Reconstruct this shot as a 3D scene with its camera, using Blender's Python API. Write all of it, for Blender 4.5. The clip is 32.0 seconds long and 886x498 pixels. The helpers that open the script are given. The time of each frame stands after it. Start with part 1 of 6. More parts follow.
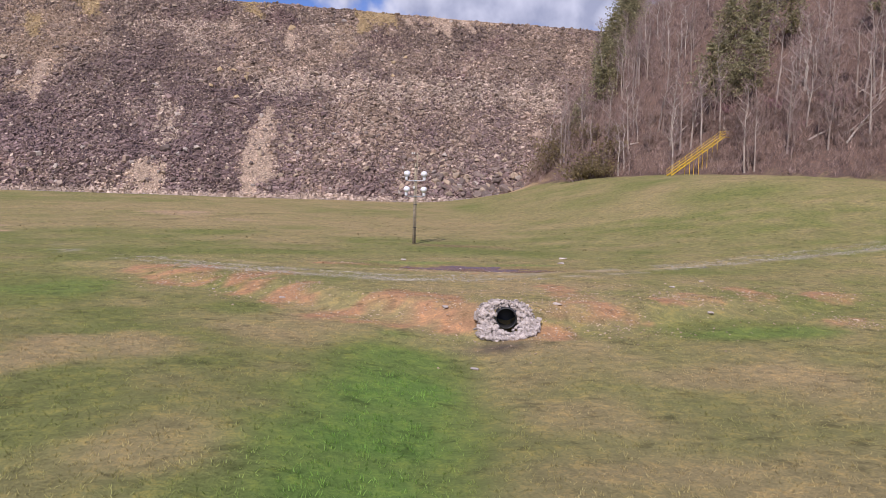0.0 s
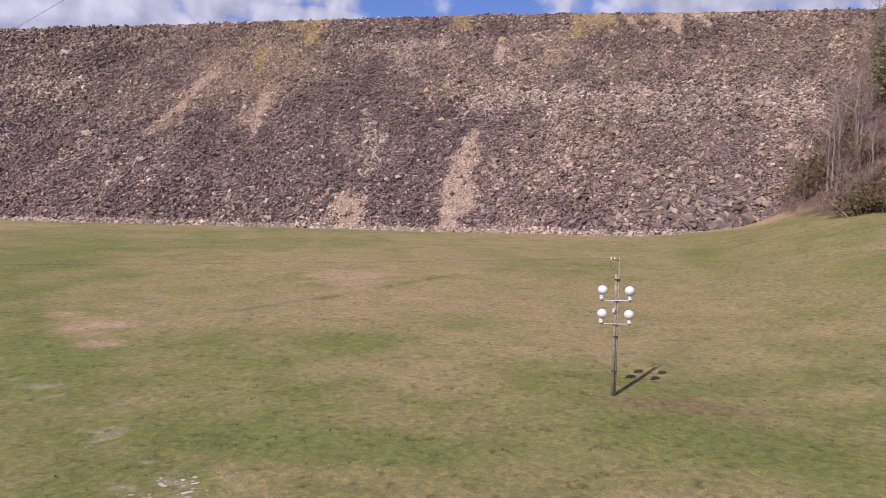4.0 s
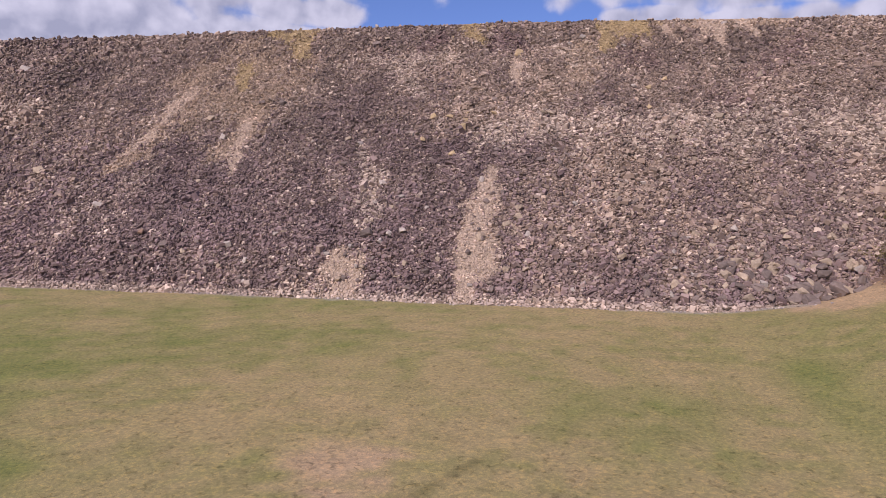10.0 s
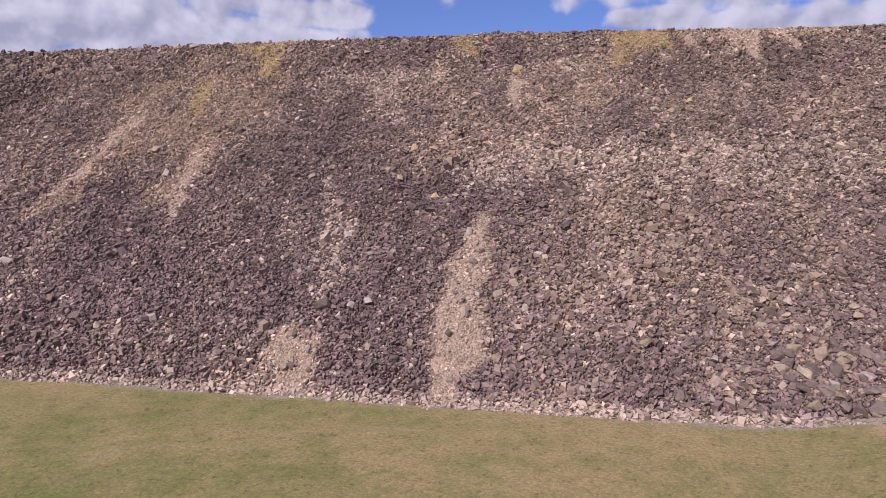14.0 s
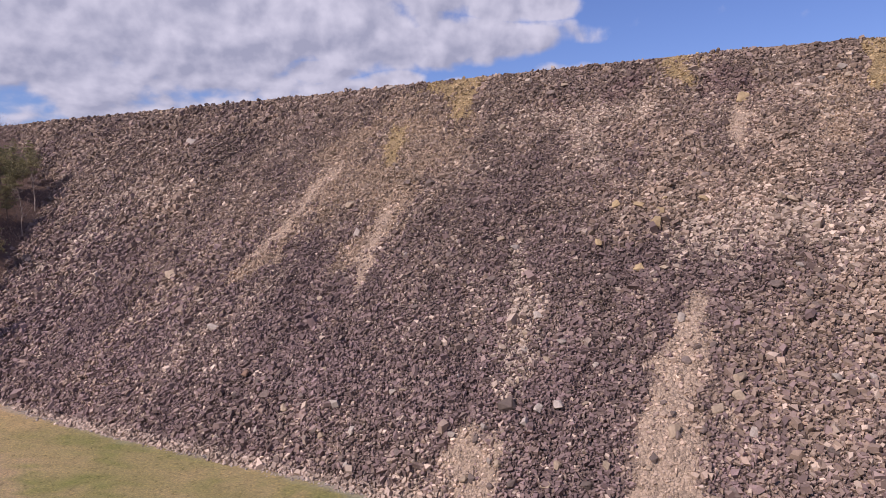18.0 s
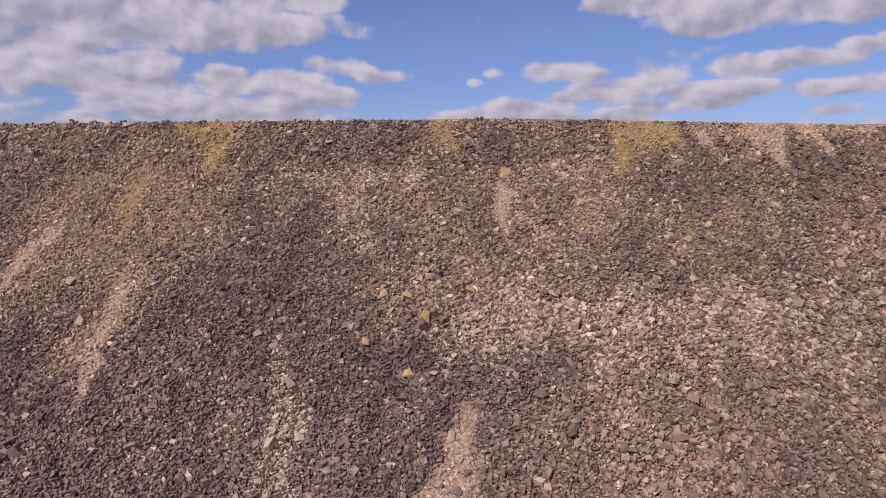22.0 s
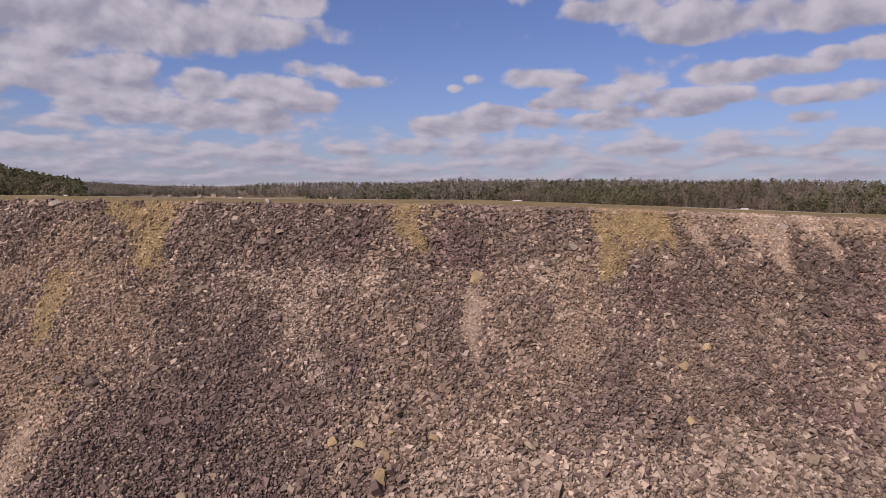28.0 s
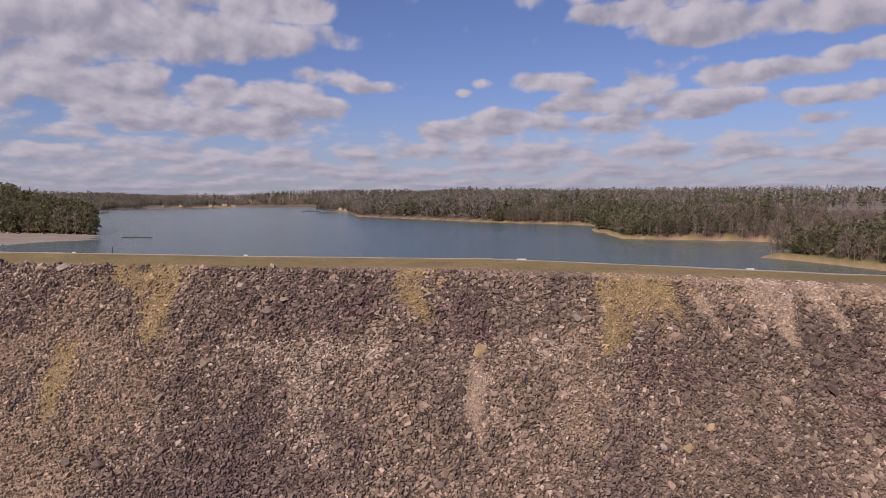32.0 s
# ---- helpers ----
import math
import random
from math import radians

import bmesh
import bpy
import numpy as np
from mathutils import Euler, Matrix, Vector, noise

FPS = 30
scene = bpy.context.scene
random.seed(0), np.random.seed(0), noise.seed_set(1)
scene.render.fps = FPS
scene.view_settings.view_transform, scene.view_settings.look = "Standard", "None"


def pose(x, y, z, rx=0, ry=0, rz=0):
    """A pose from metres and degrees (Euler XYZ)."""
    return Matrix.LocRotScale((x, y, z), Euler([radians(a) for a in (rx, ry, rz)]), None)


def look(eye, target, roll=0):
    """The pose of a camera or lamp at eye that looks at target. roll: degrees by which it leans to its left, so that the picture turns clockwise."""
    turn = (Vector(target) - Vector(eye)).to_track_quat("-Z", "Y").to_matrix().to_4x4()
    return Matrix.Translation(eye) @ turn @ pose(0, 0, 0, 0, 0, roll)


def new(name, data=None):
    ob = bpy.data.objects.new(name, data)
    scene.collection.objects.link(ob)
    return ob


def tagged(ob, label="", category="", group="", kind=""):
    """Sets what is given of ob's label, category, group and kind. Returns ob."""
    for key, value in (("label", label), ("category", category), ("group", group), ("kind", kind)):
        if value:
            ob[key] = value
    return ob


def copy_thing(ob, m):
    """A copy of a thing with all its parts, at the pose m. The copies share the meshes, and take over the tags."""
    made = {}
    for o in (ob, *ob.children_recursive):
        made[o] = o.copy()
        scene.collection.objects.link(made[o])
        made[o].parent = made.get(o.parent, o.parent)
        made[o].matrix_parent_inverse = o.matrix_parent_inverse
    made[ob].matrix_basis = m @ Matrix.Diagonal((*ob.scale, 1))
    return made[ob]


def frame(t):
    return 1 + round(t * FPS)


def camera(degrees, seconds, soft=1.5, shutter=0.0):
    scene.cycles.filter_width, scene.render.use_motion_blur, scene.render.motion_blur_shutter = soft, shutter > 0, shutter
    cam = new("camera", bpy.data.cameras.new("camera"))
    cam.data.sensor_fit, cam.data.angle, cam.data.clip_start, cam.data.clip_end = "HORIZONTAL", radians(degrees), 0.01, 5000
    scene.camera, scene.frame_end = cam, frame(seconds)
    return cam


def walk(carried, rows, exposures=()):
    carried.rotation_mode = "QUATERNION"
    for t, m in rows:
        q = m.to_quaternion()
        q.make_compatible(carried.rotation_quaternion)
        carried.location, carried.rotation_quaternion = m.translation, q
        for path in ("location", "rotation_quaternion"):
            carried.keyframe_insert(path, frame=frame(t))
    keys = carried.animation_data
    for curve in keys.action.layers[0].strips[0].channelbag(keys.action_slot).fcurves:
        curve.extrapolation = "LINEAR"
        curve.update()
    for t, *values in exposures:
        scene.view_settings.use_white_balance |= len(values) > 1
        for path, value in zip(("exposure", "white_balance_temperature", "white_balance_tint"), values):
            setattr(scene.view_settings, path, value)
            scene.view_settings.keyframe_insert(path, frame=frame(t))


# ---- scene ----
def fly(x, y, z, yaw, pitch, roll):
    """Camera pose from its place, its heading to the left of +y, its pitch and its roll in degrees."""
    return pose(x, y, z, 0, 0, yaw) @ pose(0, 0, 0, 90 + pitch) @ pose(0, 0, 0, 0, 0, roll)


PATH = [
    (0.0, 23.13, -164.75, -5.38, -7.79, -2.47, 1.58),
    (0.5, 23.65, -162.09, -4.78, -6.46, -2.50, 1.49),
    (1.0, 24.25, -159.41, -4.09, -3.74, -2.55, 1.35),
    (1.5, 24.81, -156.84, -3.34, -1.02, -2.61, 1.21),
    (2.0, 25.41, -154.53, -2.45, 1.48, -2.64, 1.16),
    (2.5, 25.80, -151.98, -1.62, 4.58, -2.69, 1.11),
    (3.0, 26.02, -149.72, -0.68, 7.15, -2.67, 1.15),
    (3.5, 26.04, -147.65, 1.05, 8.93, -2.88, 1.25),
    (5.5, 26.17, -140.67, 5.63, 16.29, -3.18, 0.46),
    (6.0, 26.18, -139.64, 7.36, 18.20, -3.39, 0.38),
    (6.5, 25.56, -138.28, 8.25, 19.54, -3.33, 0.33),
    (7.0, 24.81, -136.33, 9.23, 20.21, -3.37, 0.31),
    (7.5, 23.83, -134.08, 10.10, 17.73, -3.37, 0.36),
    (8.0, 22.83, -131.34, 11.26, 16.79, -3.48, 0.27),
    (8.5, 21.74, -128.43, 12.33, 16.29, -3.55, 0.35),
    (9.0, 20.51, -125.20, 13.45, 14.45, -3.63, 0.42),
    (9.5, 19.24, -122.15, 14.49, 12.19, -3.68, 0.54),
    (10.0, 18.27, -118.86, 15.59, 10.72, -3.72, 0.61),
    (10.5, 17.76, -115.37, 16.60, 10.33, -3.71, 0.61),
    (11.0, 17.94, -111.75, 17.39, 9.90, -3.58, 0.56),
    (11.5, 18.16, -108.01, 18.47, 9.35, -3.51, 0.61),
    (12.0, 18.30, -104.25, 19.77, 9.04, -3.52, 0.63),
    (12.5, 18.36, -100.61, 21.23, 8.70, -3.60, 0.56),
    (13.0, 18.15, -97.11, 22.73, 9.25, -3.72, 0.55),
    (13.5, 17.81, -93.96, 23.90, 9.90, -3.62, 0.52),
    (15.5, 17.88, -83.04, 30.79, 20.33, -4.33, -0.52),
    (16.0, 17.50, -81.52, 32.36, 24.14, -4.32, -0.83),
    (16.5, 17.07, -80.20, 33.90, 27.37, -4.25, -1.14),
    (17.0, 16.79, -78.98, 35.47, 29.69, -4.28, -1.16),
    (17.5, 16.37, -77.77, 36.95, 30.40, -4.29, -1.14),
    (18.0, 15.92, -76.61, 38.47, 28.59, -4.20, -0.98),
    (18.5, 15.39, -75.63, 40.07, 24.59, -4.05, -0.67),
    (19.0, 14.68, -74.89, 41.94, 18.62, -4.02, -0.24),
    (19.5, 14.02, -73.81, 43.86, 12.92, -4.04, 0.06),
    (20.0, 13.53, -72.69, 45.82, 10.58, -4.12, 0.17),
    (20.5, 13.35, -71.02, 47.82, 9.89, -4.21, 0.23),
    (21.0, 12.97, -69.26, 49.99, 9.48, -4.40, 0.23),
    (21.5, 12.72, -67.25, 52.17, 9.37, -4.64, 0.23),
    (22.0, 12.73, -65.08, 54.20, 9.35, -4.82, 0.25),
    (22.5, 12.57, -62.81, 55.92, 9.19, -4.86, 0.27),
    (23.0, 12.31, -60.51, 57.30, 9.19, -4.79, 0.25),
    (23.5, 12.10, -57.94, 58.62, 9.15, -4.70, 0.22),
    (24.0, 11.98, -55.15, 60.03, 9.11, -4.63, 0.24),
    (24.5, 11.98, -52.40, 61.51, 9.16, -4.60, 0.30),
    (25.0, 11.98, -49.98, 63.02, 9.05, -4.50, 0.34),
    (25.5, 12.09, -48.61, 64.63, 8.64, -4.52, 0.52),
    (27.5, 12.72, -47.21, 70.66, 7.62, -4.38, 0.40),
    (28.0, 12.76, -46.88, 72.23, 7.69, -4.37, 0.37),
    (28.5, 12.87, -46.65, 73.85, 7.79, -4.36, 0.29),
    (29.0, 12.99, -46.40, 75.56, 7.86, -4.37, 0.17),
    (29.5, 13.20, -46.18, 77.10, 7.95, -4.31, 0.08),
    (30.0, 13.29, -45.96, 78.56, 8.06, -4.23, 0.06),
    (30.5, 13.45, -45.87, 80.02, 8.20, -4.19, 0.02),
    (31.0, 13.56, -45.81, 81.53, 8.28, -4.08, -0.05),
    (31.5, 13.73, -45.81, 83.05, 8.41, -4.08, -0.13),
    (32.0, 13.95, -45.88, 84.62, 8.56, -4.00, -0.15),
]
cam = camera(65.66, 32.0, soft=0.75)
walk(cam, [(t, fly(*row)) for t, *row in PATH], exposures=[(0.0, 0.43, 6350, 19), (5.0, 0.38, 6500, 23.5), (13.0, 0.30, 6500, 24.5), (17.0, 0.29, 6600, 23.5), (20.0, 0.18, 6820, 23), (23.0, 0.05, 7150, 23.5), (32.0, -0.08, 7200, 23.5)])

# ---- world and sun ----
SUN_DIR = Vector((-0.31, -0.68, 0.665)).normalized()
SUN_ELEV = math.asin(SUN_DIR.z)
SUN_AZ = math.atan2(SUN_DIR.x, SUN_DIR.y)


def link(nt, a, b):
    nt.links.new(a, b)


def mathn(nt, op, a, b=None, c=None, clamp=False):
    n = nt.nodes.new("ShaderNodeMath")
    n.operation, n.use_clamp = op, clamp
    for i, v in enumerate((a, b, c)):
        if v is None:
            continue
        if isinstance(v, (int, float)):
            n.inputs[i].default_value = v
        else:
            link(nt, v, n.inputs[i])
    return n.outputs[0]


def noisen(nt, vec, scale, detail=4.0, rough=0.55, dist=0.0):
    n = nt.nodes.new("ShaderNodeTexNoise")
    n.inputs["Scale"].default_value, n.inputs["Detail"].default_value = scale, detail
    n.inputs["Roughness"].default_value, n.inputs["Distortion"].default_value = rough, dist
    if vec is not None:
        link(nt, vec, n.inputs["Vector"])
    return n.outputs["Fac"]


def rampn(nt, fac, stops, smooth=False):
    n = nt.nodes.new("ShaderNodeValToRGB")
    if smooth:
        n.color_ramp.interpolation = "EASE"
    el = n.color_ramp.elements
    while len(el) < len(stops):
        el.new(0.5)
    for e, (p, col) in zip(el, stops):
        e.position = p
        e.color = (*col, 1) if len(col) == 3 else col
    link(nt, fac, n.inputs[0])
    return n.outputs[0]


def mixn(nt, fac, a, b, mode="MIX"):
    n = nt.nodes.new("ShaderNodeMix")
    n.data_type, n.blend_type = "RGBA", mode
    for sock, v in ((n.inputs[0], fac), (n.inputs[6], a), (n.inputs[7], b)):
        if isinstance(v, (int, float)):
            sock.default_value = v
        elif isinstance(v, tuple):
            sock.default_value = (*v, 1)
        else:
            link(nt, v, sock)
    return n.outputs[2]


def make_world():
    w = bpy.data.worlds.new("sky")
    scene.world = w
    w.use_nodes = True
    nt = w.node_tree
    nt.nodes.clear()
    out = nt.nodes.new("ShaderNodeOutputWorld")
    bg = nt.nodes.new("ShaderNodeBackground")
    sky = nt.nodes.new("ShaderNodeTexSky")
    sky.sky_type, sky.sun_disc = "NISHITA", False
    sky.sun_elevation, sky.sun_rotation = SUN_ELEV, SUN_AZ
    sky.air_density, sky.dust_density, sky.ozone_density = 1.0, 0.6, 2.0
    tc = nt.nodes.new("ShaderNodeTexCoord")
    sep = nt.nodes.new("ShaderNodeSeparateXYZ")
    link(nt, tc.outputs["Generated"], sep.inputs[0])
    dx, dy, dz = sep.outputs
    up = mathn(nt, "MAXIMUM", dz, 0.0)
    # flat cloud layer seen in perspective
    dome = mathn(nt, "ADD", up, 0.10)
    u, v = mathn(nt, "DIVIDE", dx, dome), mathn(nt, "DIVIDE", dy, dome)
    comb = nt.nodes.new("ShaderNodeCombineXYZ")
    link(nt, u, comb.inputs[0])
    link(nt, v, comb.inputs[1])
    az = mathn(nt, "ARCTAN2", dx, dy)
    # banks of cloud: azimuth, elevation, half width, half height (radians), weight
    total = weight = height = None
    for a, e, wa, we, k in CLOUDS:
        wa, we = 1.22 * wa, 1.3 * we
        p = mathn(nt, "DIVIDE", mathn(nt, "SUBTRACT", az, a), wa)
        q = mathn(nt, "DIVIDE", mathn(nt, "SUBTRACT", dz, e), we)
        r = mathn(nt, "ADD", mathn(nt, "MULTIPLY", p, p), mathn(nt, "MULTIPLY", q, q))
        g = mathn(nt, "MULTIPLY", mathn(nt, "SUBTRACT", 1.0, r), k)
        g = mathn(nt, "MAXIMUM", g, -0.7)
        total = g if total is None else mathn(nt, "MAXIMUM", total, g)
        near = mathn(nt, "MAXIMUM", mathn(nt, "SUBTRACT", 1.4, r), 0.0)
        tall = mathn(nt, "MULTIPLY", near, q)
        weight = near if weight is None else mathn(nt, "ADD", weight, near)
        height = tall if height is None else mathn(nt, "ADD", height, tall)
    comb2 = nt.nodes.new("ShaderNodeCombineXYZ")
    link(nt, az, comb2.inputs[0])
    tall_v = mathn(nt, "MULTIPLY", mathn(nt, "LOGARITHM", mathn(nt, "ADD", up, 0.05), 2.718), 0.30)
    link(nt, tall_v, comb2.inputs[1])
    big = noisen(nt, comb2.outputs[0], 17.0, 6.0, 0.46, 0.1)
    comb3 = nt.nodes.new("ShaderNodeCombineXYZ")
    link(nt, mathn(nt, "SUBTRACT", az, 0.010), comb3.inputs[0])
    link(nt, mathn(nt, "ADD", tall_v, 0.014), comb3.inputs[1])
    above = noisen(nt, comb3.outputs[0], 17.0, 5.0, 0.46, 0.1)
    small = noisen(nt, comb.outputs[0], 1.3, 8.0, 0.6, 0.2)
    field = mathn(nt, "ADD", mathn(nt, "MULTIPLY", mathn(nt, "SUBTRACT", big, 0.5), 3.3), total)
    # behind and overhead the sky carries the same broken cloud
    away = mathn(nt, "SUBTRACT", mathn(nt, "MULTIPLY", small, 4.0), 2.0)
    side = nt.nodes.new("ShaderNodeMapRange")
    side.inputs[1].default_value, side.inputs[2].default_value = 0.30, 0.55
    link(nt, dz, side.inputs[0])
    back = nt.nodes.new("ShaderNodeMapRange")
    back.inputs[1].default_value, back.inputs[2].default_value = 0.35, -0.1
    link(nt, dy, back.inputs[0])
    far = mathn(nt, "MAXIMUM", side.outputs[0], back.outputs[0])
    blend = nt.nodes.new("ShaderNodeMix")
    blend.data_type = "FLOAT"
    link(nt, far, blend.inputs[0])
    link(nt, field, blend.inputs[2])
    link(nt, away, blend.inputs[3])
    cover = nt.nodes.new("ShaderNodeMapRange")
    cover.interpolation_type = "SMOOTHSTEP"
    cover.inputs[1].default_value, cover.inputs[2].default_value = -0.20, 0.55
    link(nt, blend.outputs[0], cover.inputs[0])
    # billows are bright on the side to the sun and grey below and within
    lit = mathn(nt, "MULTIPLY", mathn(nt, "SUBTRACT", big, above), 3.4)
    lit = mathn(nt, "ADD", lit, 0.62)
    lit = mathn(nt, "SUBTRACT", lit, mathn(nt, "MULTIPLY", mathn(nt, "MAXIMUM", blend.outputs[0], 0.0), 0.14), clamp=True)
    lit = mathn(nt, "ADD", lit, mathn(nt, "MULTIPLY", mathn(nt, "DIVIDE", height, mathn(nt, "ADD", weight, 0.25)), 0.38), clamp=True)
    cloud = mixn(nt, lit, CLOUD_DARK, CLOUD_LIGHT)
    haze = nt.nodes.new("ShaderNodeMapRange")
    haze.inputs[1].default_value, haze.inputs[2].default_value = 0.12, -0.01
    haze.inputs[4].default_value = 0.5
    link(nt, dz, haze.inputs[0])
    clear = mixn(nt, 1.0, sky.outputs[0], SKY_TINT, "MULTIPLY")
    col = mixn(nt, cover.outputs[0], clear, cloud)
    col = mixn(nt, haze.outputs[0], col, CLOUD_HAZE)
    link(nt, col, bg.inputs[0])
    bg.inputs[1].default_value = SKY_STRENGTH
    link(nt, bg.outputs[0], out.inputs[0])


SKY_STRENGTH = 0.064
SKY_TINT = (0.88, 1.05, 1.56)
CLOUD_LIGHT, CLOUD_DARK, CLOUD_HAZE = (7.8, 8.2, 9.8), (4.4, 4.85, 6.5), (4.7, 5.25, 7.1)
# each bank of cloud: azimuth, height, half width, half height, weight
BANKS_WEST = [
    (-0.648, 0.223, 0.175, 0.038, 1.2), (-0.495, 0.217, 0.149, 0.027, 1.2), (-0.384, 0.26, 0.069, 0.017, 1.2), (-0.674, 0.181, 0.056, 0.016, 1.2),
    (-0.632, 0.145, 0.055, 0.022, 1.1), (-0.566, 0.157, 0.041, 0.021, 1.1), (-0.587, 0.138, 0.104, 0.018, 1.1), (-0.469, 0.144, 0.044, 0.018, 1.1),
    (-0.379, 0.14, 0.054, 0.023, 1.1), (-0.324, 0.13, 0.036, 0.014, 1.1), (-0.498, 0.113, 0.127, 0.015, 1.1), (-0.417, 0.106, 0.101, 0.018, 1.1),
    (-0.561, 0.105, 0.038, 0.012, 1.1), (-0.324, 0.176, 0.043, 0.01, 0.7), (-0.253, 0.159, 0.029, 0.008, 0.7), (-0.292, 0.168, 0.032, 0.008, 0.7),
]
BANKS_EAST = [
    (-0.091, 0.167, 0.015, 0.006, 0.6), (-0.123, 0.153, 0.011, 0.005, 0.6), (-0.01, 0.169, 0.044, 0.011, 0.9), (0.029, 0.161, 0.035, 0.008, 0.9),
    (0.061, 0.138, 0.05, 0.014, 1.1), (0.01, 0.13, 0.024, 0.008, 1.1), (0.099, 0.145, 0.023, 0.011, 0.9), (0.137, 0.164, 0.037, 0.015, 0.7),
    (0.166, 0.181, 0.036, 0.009, 0.55), (0.196, 0.128, 0.057, 0.016, 1.15), (0.253, 0.136, 0.027, 0.01, 0.9), (0.145, 0.117, 0.044, 0.009, 0.8),
    (0.245, 0.165, 0.048, 0.013, 1), (0.318, 0.167, 0.063, 0.011, 0.75), (0.381, 0.178, 0.036, 0.009, 0.9), (0.416, 0.182, 0.028, 0.012, 1),
    (0.364, 0.132, 0.054, 0.01, 0.7), (0.4, 0.136, 0.035, 0.009, 0.7), (0.359, 0.104, 0.031, 0.007, 0.7), (-0.074, 0.11, 0.044, 0.016, 1.1),
]
BANKS_HIGH = [
    (0.097, 0.249, 0.06, 0.015, 1.1), (0.25, 0.23, 0.117, 0.02, 1.1), (0.201, 0.217, 0.056, 0.012, 1.1), (0.367, 0.228, 0.082, 0.019, 1.1),
    (-0.95, 0.26, 0.28, 0.075, 1.3), (-0.8, 0.19, 0.14, 0.05, 1), (-1.02, 0.2, 0.2, 0.06, 1.2), (-0.86, 0.12, 0.16, 0.03, 0.8),
    (-0.6, 0.31, 0.3, 0.05, 1.3), (-0.7, 0.24, 0.2, 0.05, 1.3), (0.32, 0.31, 0.3, 0.05, 1.2), (0.55, 0.165, 0.08, 0.02, 0.9),
]
BANKS_LOW = [
    (-0.1, 0.035, 0.9, 0.040, 0.35),
    (-0.659, 0.088, 0.044, 0.01, 0.75), (-0.678, 0.065, 0.076, 0.012, 0.75), (-0.589, 0.062, 0.062, 0.012, 0.75), (-0.499, 0.068, 0.044, 0.011, 0.75),
    (-0.372, 0.063, 0.047, 0.013, 0.75), (-0.278, 0.064, 0.036, 0.01, 0.75), (-0.139, 0.099, 0.041, 0.014, 1), (-0.05, 0.12, 0.032, 0.008, 0.9),
    (-0.002, 0.11, 0.048, 0.011, 0.8), (0.077, 0.104, 0.054, 0.011, 0.9), (0.402, 0.075, 0.035, 0.011, 1), (0.372, 0.065, 0.03, 0.008, 0.8),
    (-0.18, 0.07, 0.041, 0.011, 0.8), (-0.107, 0.062, 0.049, 0.01, 0.75), (-0.01, 0.068, 0.087, 0.01, 0.75), (0.146, 0.068, 0.066, 0.01, 0.75),
    (0.261, 0.063, 0.06, 0.01, 0.75), (0.078, 0.045, 0.121, 0.008, 0.6), (-0.449, 0.049, 0.155, 0.01, 0.6),
]
CLOUDS = BANKS_WEST + BANKS_EAST + BANKS_HIGH + BANKS_LOW
make_world()
sun = new("sun", bpy.data.lights.new("sun", "SUN"))
sun.data.energy, sun.data.angle, sun.data.color = 3.5, radians(0.6), (1.0, 0.95, 0.88)
sun.matrix_world = look(SUN_DIR * 100, (0, 0, 0))

# ---- numeric helpers ----


def vnoise(x, y, seed=0):
    """Smooth value noise on a unit lattice, -1 to 1."""
    x, y = np.asarray(x, float), np.asarray(y, float)
    xi, yi = np.floor(x).astype(np.int64), np.floor(y).astype(np.int64)
    fx, fy = x - xi, y - yi
    fx, fy = fx * fx * (3 - 2 * fx), fy * fy * (3 - 2 * fy)

    def h(a, b):
        n = (a * 374761393 + b * 668265263 + seed * 1274126177) & 0xFFFFFFFF
        n = ((n ^ (n >> 13)) * 1274126177) & 0xFFFFFFFF
        return ((n ^ (n >> 16)) & 0xFFFF) / 32767.5 - 1

    a, b, c, d = h(xi, yi), h(xi + 1, yi), h(xi, yi + 1), h(xi + 1, yi + 1)
    return (a * (1 - fx) + b * fx) * (1 - fy) + (c * (1 - fx) + d * fx) * fy


def fnoise(x, y, seed=0, octaves=4):
    total, k = 0.0, 1.0
    for i in range(octaves):
        total = total + k * vnoise(np.asarray(x) * 2**i + 7.3 * i, np.asarray(y) * 2**i + 3.1 * i, seed + i)
        k *= 0.5
    return total / 1.6


def sstep(a, b, x):
    t = np.clip((np.asarray(x, float) - a) / (b - a), 0, 1)
    return t * t * (3 - 2 * t)


def strip(x, z, pts, soft=0.5):
    """Mask of a tapering strip along points (x, z, half width): 1 inside, 0 outside."""
    best = np.zeros(np.shape(x))
    for (x0, z0, w0), (x1, z1, w1) in zip(pts[:-1], pts[1:]):
        dx, dz = x1 - x0, z1 - z0
        t = np.clip(((x - x0) * dx + (z - z0) * dz) / (dx * dx + dz * dz), 0, 1)
        w = w0 + (w1 - w0) * t
        d = np.hypot(x - x0 - t * dx, z - z0 - t * dz)
        best = np.maximum(best, 1 - sstep(w * (1 - soft), w * (1 + soft), d))
    return best


